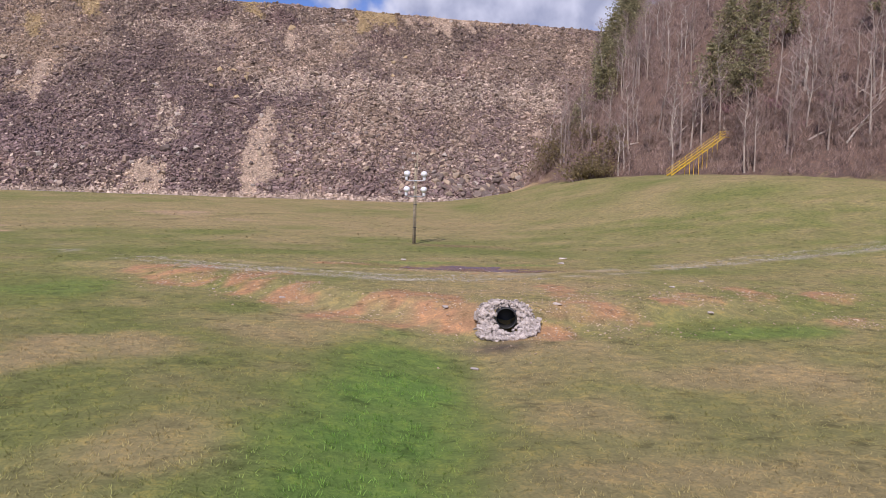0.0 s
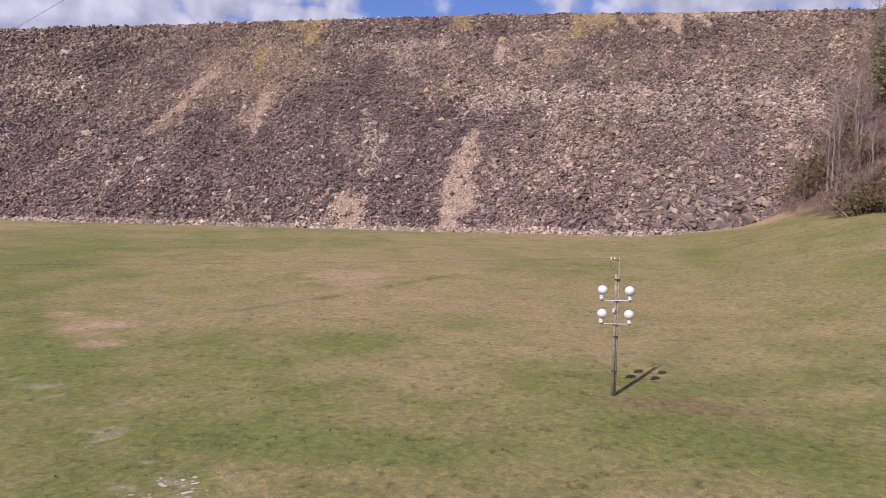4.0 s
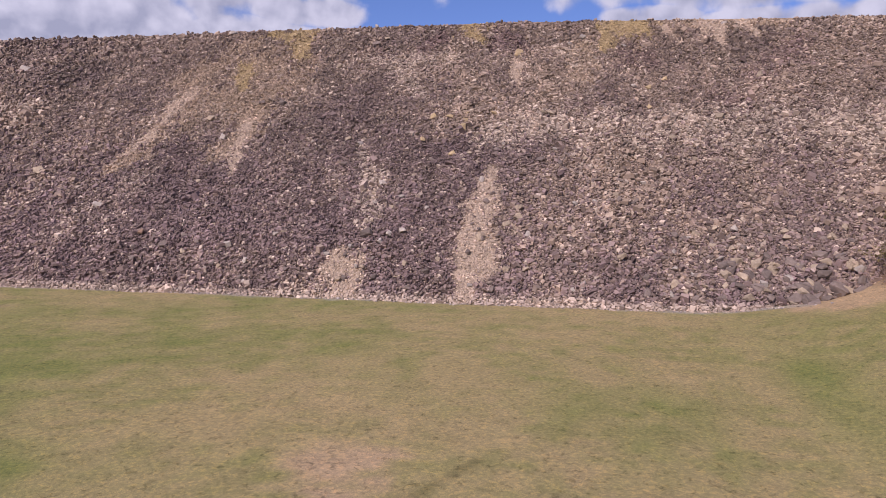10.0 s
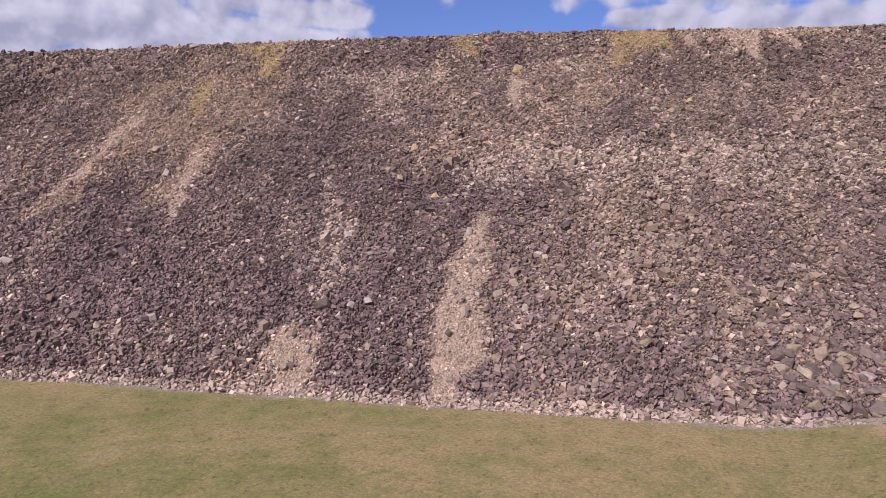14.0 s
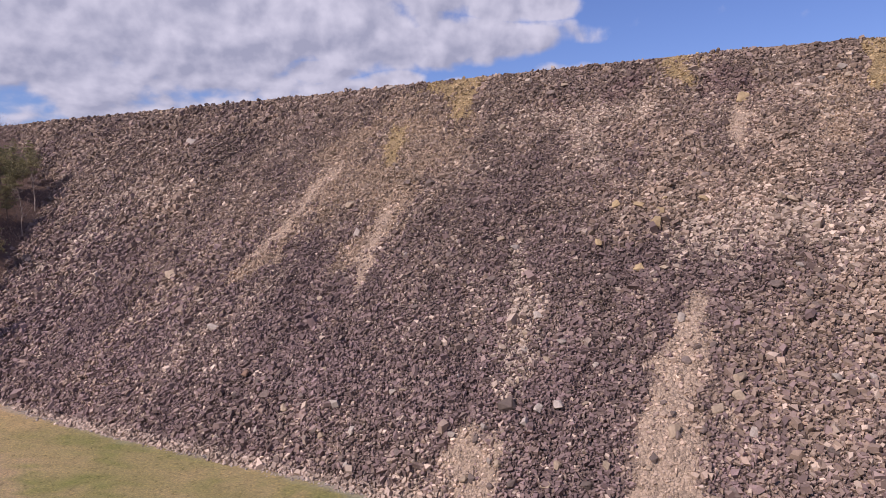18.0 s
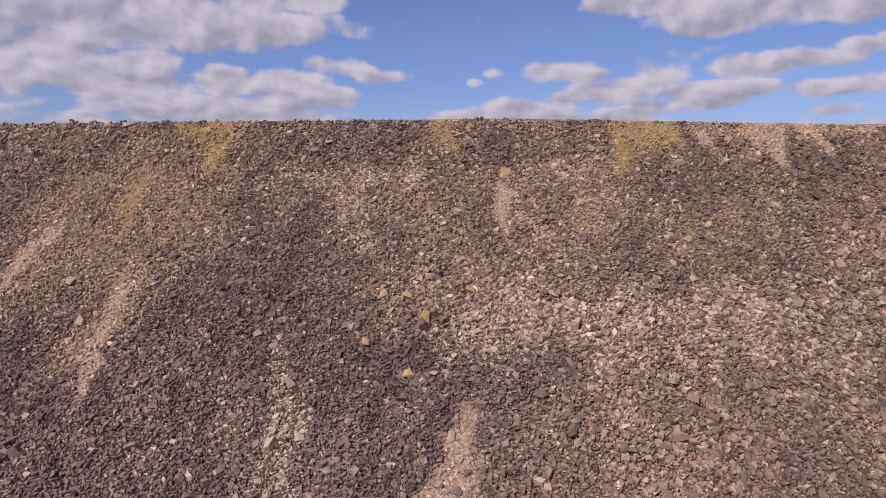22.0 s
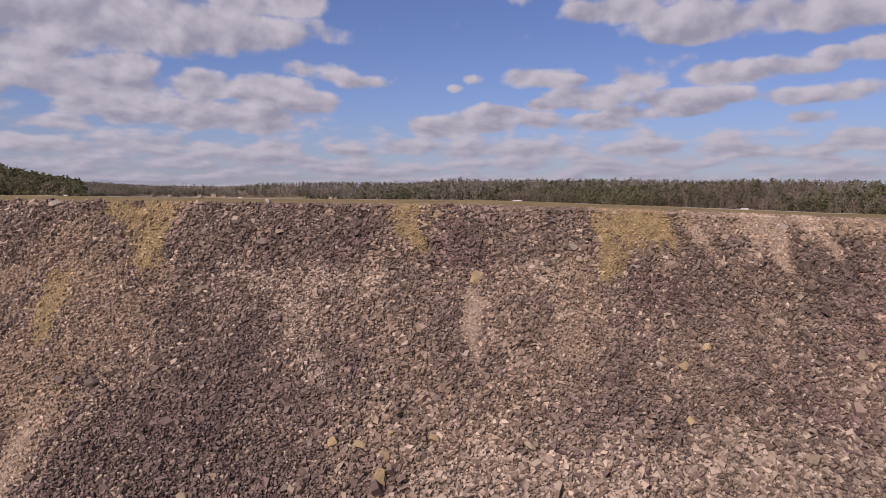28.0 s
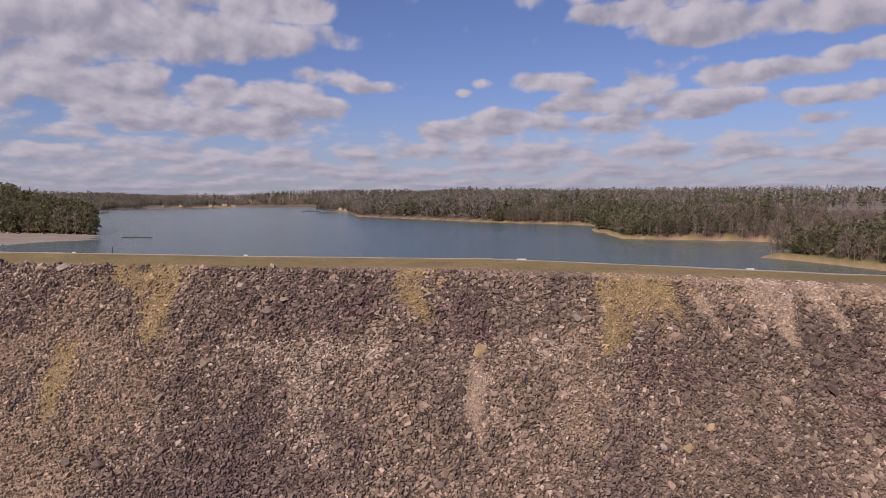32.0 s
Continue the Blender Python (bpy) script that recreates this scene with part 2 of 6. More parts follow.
def mesh_from(name, verts, faces, mat=None, colors=None, smooth=False):
    """A mesh from vertex and face arrays (all faces with the same number of corners)."""
    verts, faces = np.asarray(verts, np.float32), np.asarray(faces, np.int32)
    me = bpy.data.meshes.new(name)
    n, k = faces.shape
    me.vertices.add(len(verts))
    me.vertices.foreach_set("co", verts.ravel())
    me.loops.add(n * k)
    me.loops.foreach_set("vertex_index", faces.ravel())
    me.polygons.add(n)
    me.polygons.foreach_set("loop_start", np.arange(0, n * k, k, dtype=np.int32))
    me.polygons.foreach_set("use_smooth", np.full(n, smooth, bool))
    for key, col in (colors or {}).items():
        at = me.attributes.new(key, "FLOAT_COLOR", "POINT")
        col = np.asarray(col, np.float32)
        if col.shape[1] == 3:
            col = np.c_[col, np.ones(len(col), np.float32)]
        at.data.foreach_set("color", col.ravel())
    me.update(calc_edges=True)
    if mat:
        me.materials.append(mat)
    return me


def turns(yaw, tilt, spin):
    """Rotation matrices Rz(yaw) Rx(tilt) Rz(spin) for arrays of angles."""
    def rz(a):
        m = np.zeros((len(a), 3, 3))
        m[:, 0, 0] = m[:, 1, 1] = np.cos(a)
        m[:, 1, 0], m[:, 0, 1], m[:, 2, 2] = np.sin(a), -np.sin(a), 1
        return m
    rx = np.zeros((len(tilt), 3, 3))
    rx[:, 0, 0] = 1
    rx[:, 1, 1] = rx[:, 2, 2] = np.cos(tilt)
    rx[:, 2, 1], rx[:, 1, 2] = np.sin(tilt), -np.sin(tilt)
    return rz(yaw) @ rx @ rz(spin)


def scatter(templates, which, place, rot, scale, colors=None):
    """Joins copies of templates (verts, tris) into one vertex and face array; colour per copy spread over its vertices."""
    vs, fs, cs, off = [], [], [], 0
    for k, (tv, tf) in enumerate(templates):
        sel = np.nonzero(which == k)[0]
        if not len(sel):
            continue
        v = np.einsum("nij,nvj->nvi", rot[sel], tv[None] * scale[sel][:, None, :]) + place[sel][:, None, :]
        f = tf[None] + (off + np.arange(len(sel)) * len(tv))[:, None, None]
        vs.append(v.reshape(-1, 3))
        fs.append(f.reshape(-1, 3))
        if colors is not None:
            cs.append(np.repeat(colors[sel], len(tv), axis=0))
        off += len(sel) * len(tv)
    return np.concatenate(vs), np.concatenate(fs), (np.concatenate(cs) if colors is not None else None)


def bm_arrays(bm):
    bmesh.ops.triangulate(bm, faces=bm.faces[:])
    bm.verts.index_update()
    v = np.array([p.co[:] for p in bm.verts])
    f = np.array([[q.index for q in p.verts] for p in bm.faces])
    bm.free()
    return v, f


def rock_shape(seed, points=11):
    """An angular broken stone: the hull of a few points, about 1 m long, lying flat."""
    r = random.Random(seed)
    bm = bmesh.new()
    for _ in range(points):
        p = Vector((r.gauss(0, 1), r.gauss(0, 1), r.gauss(0, 1))).normalized() * r.uniform(0.85, 1.1)
        p = Vector([max(-0.72, min(0.72, q)) for q in p])
        bm.verts.new((p.x * 0.62, p.y * 0.5, p.z * 0.36))
    res = bmesh.ops.convex_hull(bm, input=bm.verts[:])
    bmesh.ops.delete(bm, geom=[g for g in res["geom_interior"] if isinstance(g, bmesh.types.BMVert)], context="VERTS")
    return bm


ROCKS = [bm_arrays(rock_shape(100 + i, 8 if i % 3 else 10)) for i in range(16)]

# ---- materials ----


def material(name, rough=0.9):
    m = bpy.data.materials.new(name)
    m.use_nodes = True
    nt = m.node_tree
    b = nt.nodes["Principled BSDF"]
    b.inputs["Roughness"].default_value = rough
    return m, nt, b


def bumpn(nt, b, height, strength, dist):
    n = nt.nodes.new("ShaderNodeBump")
    n.inputs["Strength"].default_value, n.inputs["Distance"].default_value = strength, dist
    link(nt, height, n.inputs["Height"])
    link(nt, n.outputs[0], b.inputs["Normal"])


def attr(nt, name):
    n = nt.nodes.new("ShaderNodeAttribute")
    n.attribute_name = name
    return n.outputs["Color"]


def coords(nt, kind="Object"):
    return nt.nodes.new("ShaderNodeTexCoord").outputs[kind]


def tinted(name, rough, grain, amount, bump=0.0, bump_dist=0.02, spec=0.3):
    """Base colour from the mesh's own pigment attribute, with grain at two scales."""
    m, nt, b = material(name, rough)
    co = coords(nt)
    n1, n2 = noisen(nt, co, grain, 6, 0.6), noisen(nt, co, grain * 0.17, 3, 0.5)
    k = mathn(nt, "ADD", mathn(nt, "MULTIPLY", n1, amount), mathn(nt, "MULTIPLY", n2, amount))
    k = mathn(nt, "ADD", k, 1.0 - amount)
    comb = nt.nodes.new("ShaderNodeCombineColor")
    for i in range(3):
        link(nt, k, comb.inputs[i])
    link(nt, mixn(nt, 1.0, attr(nt, "pigment"), comb.outputs[0], "MULTIPLY"), b.inputs["Base Color"])
    b.inputs["Specular IOR Level"].default_value = spec
    if bump:
        bumpn(nt, b, n1, bump, bump_dist)
    return m


def plain(name, colour, rough=0.6, metal=0.0, grain=8.0, amount=0.25, bump=0.0):
    m, nt, b = material(name, rough)
    b.inputs["Metallic"].default_value = metal
    co = coords(nt)
    n = noisen(nt, co, grain, 5, 0.6)
    dark = tuple(c * (1 - amount) for c in colour)
    lite = tuple(min(1, c * (1 + amount)) for c in colour)
    link(nt, rampn(nt, n, [(0.3, dark), (0.7, lite)]), b.inputs["Base Color"])
    if bump:
        bumpn(nt, b, n, bump, 0.01)
    return m


M_STONE = tinted("rockfill stone", 0.92, 6.0, 0.5, 0.35, 0.05, 0.25)


def rubble_material():
    """Bed of small broken stones and grit: cells of two sizes over the pigment."""
    m, nt, b = material("fine rubble", 0.95)
    co = coords(nt)

    def cells(scale):
        n = nt.nodes.new("ShaderNodeTexVoronoi")
        n.inputs["Scale"].default_value = scale
        link(nt, co, n.inputs["Vector"])
        return n

    a, c = cells(2.6), cells(6.5)
    sep = nt.nodes.new("ShaderNodeSeparateColor")
    link(nt, a.outputs["Color"], sep.inputs[0])
    sep2 = nt.nodes.new("ShaderNodeSeparateColor")
    link(nt, c.outputs["Color"], sep2.inputs[0])
    patch = noisen(nt, co, 0.5, 5, 0.6, 0.5)
    k = mathn(nt, "ADD", mathn(nt, "MULTIPLY", sep.outputs[0], 0.55), mathn(nt, "MULTIPLY", sep2.outputs[1], 0.45))
    k = mathn(nt, "ADD", mathn(nt, "ADD", k, 0.18), mathn(nt, "MULTIPLY", patch, 0.7))
    comb = nt.nodes.new("ShaderNodeCombineColor")
    for i in range(3):
        link(nt, k, comb.inputs[i])
    link(nt, mixn(nt, 1.0, attr(nt, "pigment"), comb.outputs[0], "MULTIPLY"), b.inputs["Base Color"])
    b.inputs["Specular IOR Level"].default_value = 0.2
    h = mathn(nt, "ADD", mathn(nt, "MULTIPLY", a.outputs["Distance"], -1.0), mathn(nt, "MULTIPLY", c.outputs["Distance"], -0.5))
    bumpn(nt, b, h, 1.0, 0.4)
    return m


M_RUBBLE = rubble_material()


def ground_material():
    """Pigment from the mesh, broken up by clumps, blades and worn spots."""
    m, nt, b = material("grass and soil", 0.95)
    co = coords(nt)
    mp = nt.nodes.new("ShaderNodeMapping")
    mp.inputs["Scale"].default_value = (1.0, 1.0, 0.2)
    link(nt, co, mp.inputs[0])
    v = mp.outputs[0]
    fine, clump, patch = noisen(nt, v, 14.0, 5, 0.7), noisen(nt, v, 2.4, 6, 0.68, 0.4), noisen(nt, v, 0.35, 5, 0.6, 0.6)
    k = mathn(nt, "ADD", mathn(nt, "MULTIPLY", fine, 1.1), mathn(nt, "MULTIPLY", clump, 1.25))
    k = mathn(nt, "ADD", k, mathn(nt, "MULTIPLY", patch, 0.45))
    k = mathn(nt, "SUBTRACT", k, 0.38)
    tuft = rampn(nt, noisen(nt, v, 1.3, 5, 0.72, 0.5), [(0.55, (1, 1, 1)), (0.66, (0.6, 0.6, 0.6))])
    k = mathn(nt, "MULTIPLY", k, tuft)
    comb = nt.nodes.new("ShaderNodeCombineColor")
    for i in range(3):
        link(nt, k, comb.inputs[i])
    base = mixn(nt, 1.0, attr(nt, "pigment"), comb.outputs[0], "MULTIPLY")
    straw = rampn(nt, mathn(nt, "ADD", mathn(nt, "MULTIPLY", clump, 0.6), mathn(nt, "MULTIPLY", fine, 0.4)), [(0.50, (0, 0, 0)), (0.62, (1, 1, 1))])
    warm = mixn(nt, 1.0, base, (1.28, 1.12, 0.92), "MULTIPLY")
    link(nt, mixn(nt, straw, base, warm), b.inputs["Base Color"])
    b.inputs["Specular IOR Level"].default_value = 0.12
    bumpn(nt, b, mathn(nt, "ADD", fine, mathn(nt, "MULTIPLY", clump, 1.5)), 0.7, 0.05)
    return m


M_GROUND = ground_material()
M_LEAF = tinted("foliage", 0.8, 2.0, 0.5, 0, 0, 0.2)


def let_light_through(m, share):
    """Leaves and blades pass some of the light that falls on their far side."""
    nt = m.node_tree
    b = nt.nodes["Principled BSDF"]
    tr, mix = nt.nodes.new("ShaderNodeBsdfTranslucent"), nt.nodes.new("ShaderNodeMixShader")
    link(nt, b.inputs["Base Color"].links[0].from_socket, tr.inputs["Color"])
    mix.inputs[0].default_value = share
    link(nt, b.outputs[0], mix.inputs[1])
    link(nt, tr.outputs[0], mix.inputs[2])
    link(nt, mix.outputs[0], nt.nodes["Material Output"].inputs[0])


let_light_through(M_LEAF, 0.5)
M_BARK = tinted("bark and twigs", 0.9, 5.0, 0.4, 0, 0, 0.2)

# ---- the lie of the land ----
SLOPE = 0.7227  # rise of the rockfill face per metre going upstream
WATER = 60.0


RIM_OUT = 3.3  # how far the rim stands out of the mean plane of the face


def rim_z(x):
    return np.interp(x, [-260, -130, -60, 0, 51, 76, 160], [72.6, 71.0, 70.6, 70.3, 68.6, 67.8, 66.6])


def crest_z(x):
    """Height of the rim, carried down to the mean plane of the face."""
    return rim_z(x) - RIM_OUT / math.hypot(1, SLOPE)


def rim_y(x):
    return crest_z(x) / SLOPE - RIM_OUT * SLOPE / math.hypot(1, SLOPE)


def face_bulge(x, z):
    """The broad shape of the fill: steep at the toe, fuller on the west half, steep again at the rim."""
    x, z = np.asarray(x, float), np.asarray(z, float)
    body = 2.2 - 2.7 * sstep(24, 36, x) + 1.6 * sstep(50, 66, x)
    top = sstep(52, 67, z)
    return (body * (1 - top) + RIM_OUT * top) * sstep(-1.6, 7, z)


def bank_y(x):
    """The line of the eroded bank above the ditch, with the culvert at its corner."""
    x = np.asarray(x, float)
    return np.minimum(-140.4 + 0.75 * np.maximum(0, 28.8 - x) + 0.22 * np.maximum(0, x - 28.8), -126.5 + 0 * x)


def right_foot(y):
    return 66 + 0.42 * np.maximum(0, -12 - y)


def field_z(x, y):
    """The mown field below the dam, with its bank, swale and the rise at the edge of the wood."""
    z = np.interp(y, [-900, -400, -170, -145, -107, -84, 0, 30], [-60, -22, -9.6, -8.9, -7.55, -6.43, -1.4, -0.6])
    z = z + 1.2 * sstep(-100, -135, x) * sstep(-30, 0, y) + 8.1 * sstep(36, 84, x) * sstep(-150, -70, y) * (1 - sstep(-30, 40, y)) 
    z = z + 5.0 * sstep(58, 80, x) * sstep(-25, -2, y)
    yb = bank_y(x)
    drop = sstep(yb + 1.6, yb - 0.9, y) * (1 - 0.75 * sstep(0, 22, np.abs(x - 28.8))) * (1 - sstep(6, 22, yb - y))
    z = z - 0.75 * drop
    z = z - 0.35 * np.exp(-(((x - 27.0 - 0.25 * (y + 142)) / 2.2) ** 2)) * sstep(-138, -142, y)
    u, v = (x - 29.5) * 0.966 - (y + 124.7) * 0.259, (x - 29.5) * 0.259 + (y + 124.7) * 0.966
    z = z - 0.30 * np.exp(-((u / 4.4) ** 4) - (v / 1.25) ** 2)
    z = z - 0.9 * np.exp(-(((x - 28.97) / 0.46) ** 2) - ((y + 139.6) / 0.7) ** 2)
    return z + 0.10 * fnoise(x / 9, y / 9, 5, 3) + 0.03 * vnoise(x / 1.1, y / 1.1, 9)


def hill_z(x, y):
    rs = 0.72 + 0.45 * sstep(-40, 20, y)
    right = -2.0 + 3.5 * sstep(-140, -60, y) + rs * (x - right_foot(y))
    left = np.interp(-x - 0.25 * np.maximum(0, -y), [100, 136, 159, 179, 197, 262, 293, 340, 420], [-27, 0, 13, 28, 42.5, 62, 73, 84, 100])
    h = np.maximum(right, left)
    cap = 88 + 14 * fnoise(x / 120, y / 120, 21, 3)
    return np.where(h > cap - 20, cap - 20 * np.exp(-np.clip(h - cap + 20, 0, 400) / 20), h) + 1.2 * fnoise(x / 14, y / 14, 22, 3)


SHORE_L = ([60, 110, 307, 367, 427, 470, 560, 700, 1100, 1378, 1541, 1610, 2017, 2166, 2544, 2610, 2900, 3500],
           [-330, -330, -291, -276, -318, -352, -440, -600, -960, -1024, -1065, -1300, -1385, -1290, -1193, -1450, -1500, -1500])
SHORE_R = ([60, 110, 231, 269, 292, 330, 385, 409, 547, 600, 671, 703, 882, 1013, 1400, 1560, 1650, 2400, 3200],
           [150, 160, 123, 104, 165, 200, 139, 65, 48, 88, 44, -15, -168, -281, -420, -545, -520, -700, -900])


def inland(x, y):
    """Metres from the lake shore into the land, negative over the water."""
    wob = 5 * fnoise(x / 30, y / 30, 31, 3)
    return np.maximum(np.maximum(np.interp(y, *SHORE_L) - x, x - np.interp(y, *SHORE_R)), y - 3300) + wob


def lake_land_z(x, y):
    d = inland(x, y)
    rise = 60 + np.where(d > 0, 1.2 * np.tanh(d / 3) + 13 * (1 - np.exp(-np.maximum(d, 0) / 90)), 0.25 * d)
    rise = rise + sstep(60, 400, d) * sstep(700, 1900, y) * (24 + 18 * fnoise(x / 300, y / 300, 33, 3)) + sstep(3250, 3500, y) * 22
    rise = rise + 20 * sstep(15, 160, d) * sstep(-250, -330, x) * sstep(420, 520, y) * (1 - sstep(900, 1300, y))
    spit = sstep(-215, -245, x) * (1 - sstep(418, 470, y)) * (d > 0)
    rise = rise - 0.88 * spit * (rise - 60)
    return np.maximum(rise, 48)


def land_z(x, y):
    x, y = np.asarray(x, float), np.asarray(y, float)
    low = np.maximum(field_z(x, np.minimum(y, 30)), hill_z(x, y))
    high = lake_land_z(x, y)
    k = sstep(112, 150, y)
    return np.where(y < 112, low, np.where(np.abs(x) > 130, low * (1 - k) + high * k, high))


def axis(parts):
    """Grid lines from (start, stop, step) stretches."""
    return np.unique(np.round(np.concatenate([np.arange(a, b, s) for a, b, s in parts]), 3))


def grid_mesh(xs, ys, fz):
    gx, gy = np.meshgrid(xs, ys)
    v = np.stack([gx, gy, fz(gx, gy)], -1).reshape(-1, 3)
    n, m = len(xs), len(ys)
    i = (np.arange(m - 1)[:, None] * n + np.arange(n - 1)[None]).ravel()
    return v, np.stack([i, i + 1, i + n + 1, i + n], 1)


# red clay washes on the bank: x, y, half lengths
CLAY = [(14.6, -128.4, 2.0, 2.5), (16.2, -130.5, 1.2, 1.0), (18.2, -131.9, 1.3, 1.7), (18.5, -129.9, 0.9, 1.6), (20.8, -134.2, 1.4, 1.5), (21.3, -133.2, 0.7, 1.0), (24.8, -136.8, 1.5, 2.6), (23.5, -137.5, 1.4, 1.5),
        (27.1, -138.3, 1.1, 2.2), (32.4, -135.2, 0.8, 2.6), (30.3, -140.5, 1.5, 0.7), (32.7, -139.0, 1.6, 0.9), (41.7, -134.6, 1.4, 2.2), (45.4, -135.3, 1.4, 1.2), (43.2, -139.9, 0.6, 0.9), (37.8, -136.2, 1.6, 1.2),
        (15.3, -130.6, 2.0, 1.1), (23.0, -123.6, 1.2, 0.5), (26.6, -126.7, 1.5, 0.35), (30.6, -127.3, 2.0, 0.4)]
TRACK = [(-30, -108.5), (2.4, -114.2), (6.1, -119.4), (11.0, -122.8), (15.1, -125.9), (20.1, -128.3), (25.6, -130.2), (31, -129.6), (36.7, -127.3), (44, -123.4), (50, -121), (57, -119.7), (64, -118.4), (79, -112)]
RUT = [(12.5, -120.6), (15.6, -122.9), (19.2, -125.2), (22.6, -126.4), (27.4, -127.0), (34.5, -126.9), (40, -125.5), (48, -122)]
# wheel lines over the field: the twin lines of a mown-in track, and two faint single ones
WHEELS = [[(-60, -60), (-48, -72), (-29.6, -88.1), (-13.9, -102.1), (-5.2, -110)], [(-57.5, -58.5), (-45.2, -71.2), (-27, -87.2), (-11.8, -101.4), (-3.3, -109.5)]]
FAINT = [[(1.9, -81.7), (11.1, -64.4)], [(-7.4, -95), (-2.9, -89.1), (1.7, -80.7), (5.5, -77.6)], [(-82, -62), (-78.8, -58.2), (-77.7, -51.9), (-72, -46.5)]]


def ground_colour(x, y):
    """Pigment of the field: mown grass, dry grass, clay, gravel and leaf litter."""
    n1, n2, n3 = fnoise(x / 11, y / 8, 41, 4), fnoise(x / 2.4, y / 1.9, 43, 4), fnoise(x / 27, y / 19, 47, 3)
    wet = np.exp(-((np.maximum(0, np.abs(x - 24.3 - 0.15 * (y + 147.5)) - 0.7) / 1.3) ** 2)) * sstep(-140, -146, y)
    front = sstep(-112, -126, y)
    green = np.clip(0.52 + 0.2 * sstep(2, -20, x) - 0.22 * sstep(-34, -14, y) - 0.12 * sstep(-110, -70, y) - 0.16 * sstep(-112, -98, y) * (1 - sstep(-50, -30, y)) + 0.04 * sstep(5, 40, x) * sstep(-70, -40, y) + 0.36 * n1 + 0.46 * n2 + 0.26 * n3 + 0.30 * sstep(-18, -48, x) * (1 - 0.8 * sstep(-48, -22, y)) - 0.12 * sstep(-115, -130, y) + 0.2 * sstep(38, 60, x) + 0.10 * front + 0.18 * sstep(27, 15, x) * sstep(-122, -132, y) + 0.9 * wet, 0, 1)
    green = np.maximum(green, 0.75 * np.exp(-(((x - 44 - 0.1 * y) / 30) ** 2)) * sstep(30, 50, x) * (0.7 + 0.5 * n2))
    for px, py, rx, ry, k in GREENER:
        green = green + k * (1 - sstep(0.3, 1.2, np.hypot((x - px) / rx, (y - py) / ry) + 0.5 * n2 + 0.3 * n1))
    for px, py, rx, ry, k in BARE:
        r = np.hypot((x - px) / rx, (y - py) / ry)
        green = green * (1 - k * (1 - sstep(0.5, 1.3, r + 0.4 * n2)))
    for pts in WHEELS:
        green = green + 0.45 * strip(x, y, [(a, b, 0.9) for a, b in pts], 0.8)
    g = np.clip(green, 0, 1)[..., None]
    c = (1 - g) * np.array(DRY) + g * np.array(GRASS)
    rich = np.clip(0.85 * wet * (0.85 + 0.5 * n2), 0, 1)
    for px, py, rx, ry, k in LUSHER:
        rich = np.maximum(rich, k * (1 - sstep(0.45, 1.15, np.hypot((x - px) / rx, (y - py) / ry) + 0.5 * n2)))
    c = c * (1 - rich[..., None]) + rich[..., None] * np.array(LUSH)
    for px, py, rx, ry, k in SOIL:
        q = k * (1 - sstep(0.35, 1.2, np.hypot((x - px) / rx, (y - py) / ry) + 0.7 * n2))
        c = c * (1 - q[..., None]) + q[..., None] * np.array((0.365, 0.255, 0.165))
    for pts in FAINT:
        c = c * (1 - 0.28 * strip(x, y, [(a, b, 0.5) for a, b in pts], 0.8) * np.clip(0.7 + n2, 0, 1))[..., None]
    clay = np.zeros(np.shape(x))
    wx, wy = x + 1.1 * fnoise(x / 2.6, y / 2.6, 51, 3), y + 0.9 * fnoise(x / 2.2, y / 2.2, 53, 3)
    for px, py, rx, ry in CLAY:
        clay = np.maximum(clay, 1 - sstep(0.86, 1.10, np.hypot((wx - px) / rx, (wy - py) / ry) + 0.5 * n2 + 0.15 * n1))
    clay = 0.92 * clay * np.clip(0.70 + 1.25 * fnoise(x / 0.9, y / 0.9, 49, 3), 0.1, 1)
    c = c * (1 - clay[..., None]) + clay[..., None] * np.array(CLAY_RED)
    tr = np.zeros(np.shape(x))
    for off, w in ((-0.9, 0.55), (0.9, 0.5)):
        pts = [(a, b + off, w) for a, b in TRACK]
        tr = np.maximum(tr, strip(x, y, pts, 0.7))
    tr = tr * np.clip(0.02 + 2.6 * fnoise(x / 1.1, y / 0.6, 57, 3) + 0.9 * n2 + 0.3 * n1 + 0.5 * sstep(17, 22, x) * (1 - sstep(29, 35, x)) + 0.1 * sstep(44, 50, x) * (1 - sstep(59, 64, x)) - 0.9 * sstep(62, 66, x) - 0.95 * (1 - sstep(8, 17, x)), 0, 0.6)
    rut = strip(x, y, [(a, b, 0.5) for a, b in RUT], 0.7) * np.clip(0.5 + n2, 0, 0.8)
    c = c * (1 - rut[..., None]) + rut[..., None] * np.array((0.33, 0.26, 0.14))
    c = c * (1 - tr[..., None]) + tr[..., None] * np.array(GRAVEL)
    stain = 0.85 * np.exp(-(((x - 32.5) / 4.0) ** 2) - ((y + 107.6 - 0.5 * n2) / 1.0) ** 2)[..., None]
    c = c * (1 - stain) + stain * np.array((0.19, 0.125, 0.075))
    wetmud = 0.6 * np.exp(-(((x - 30.6) / 6.5) ** 2) - ((y + 124.7 + 0.21 * (x - 30.4) - 0.6 * n2) / 1.35) ** 2)[..., None]
    c = c * (1 - wetmud) + wetmud * np.array((0.20, 0.125, 0.07))
    mud = np.exp(-(((x - 28.4) / 1.2) ** 2) - ((y + 141.8) / 0.85) ** 2)[..., None] * 0.9
    c = c * (1 - mud) + mud * np.array((0.10, 0.075, 0.06))
    d = np.maximum(x - right_foot(y) + 1.5, -140 - 0.25 * np.maximum(0, -y) - x + 3) + 3 * n2
    litter = np.where(y < 112, sstep(-1, 3, d), 0)
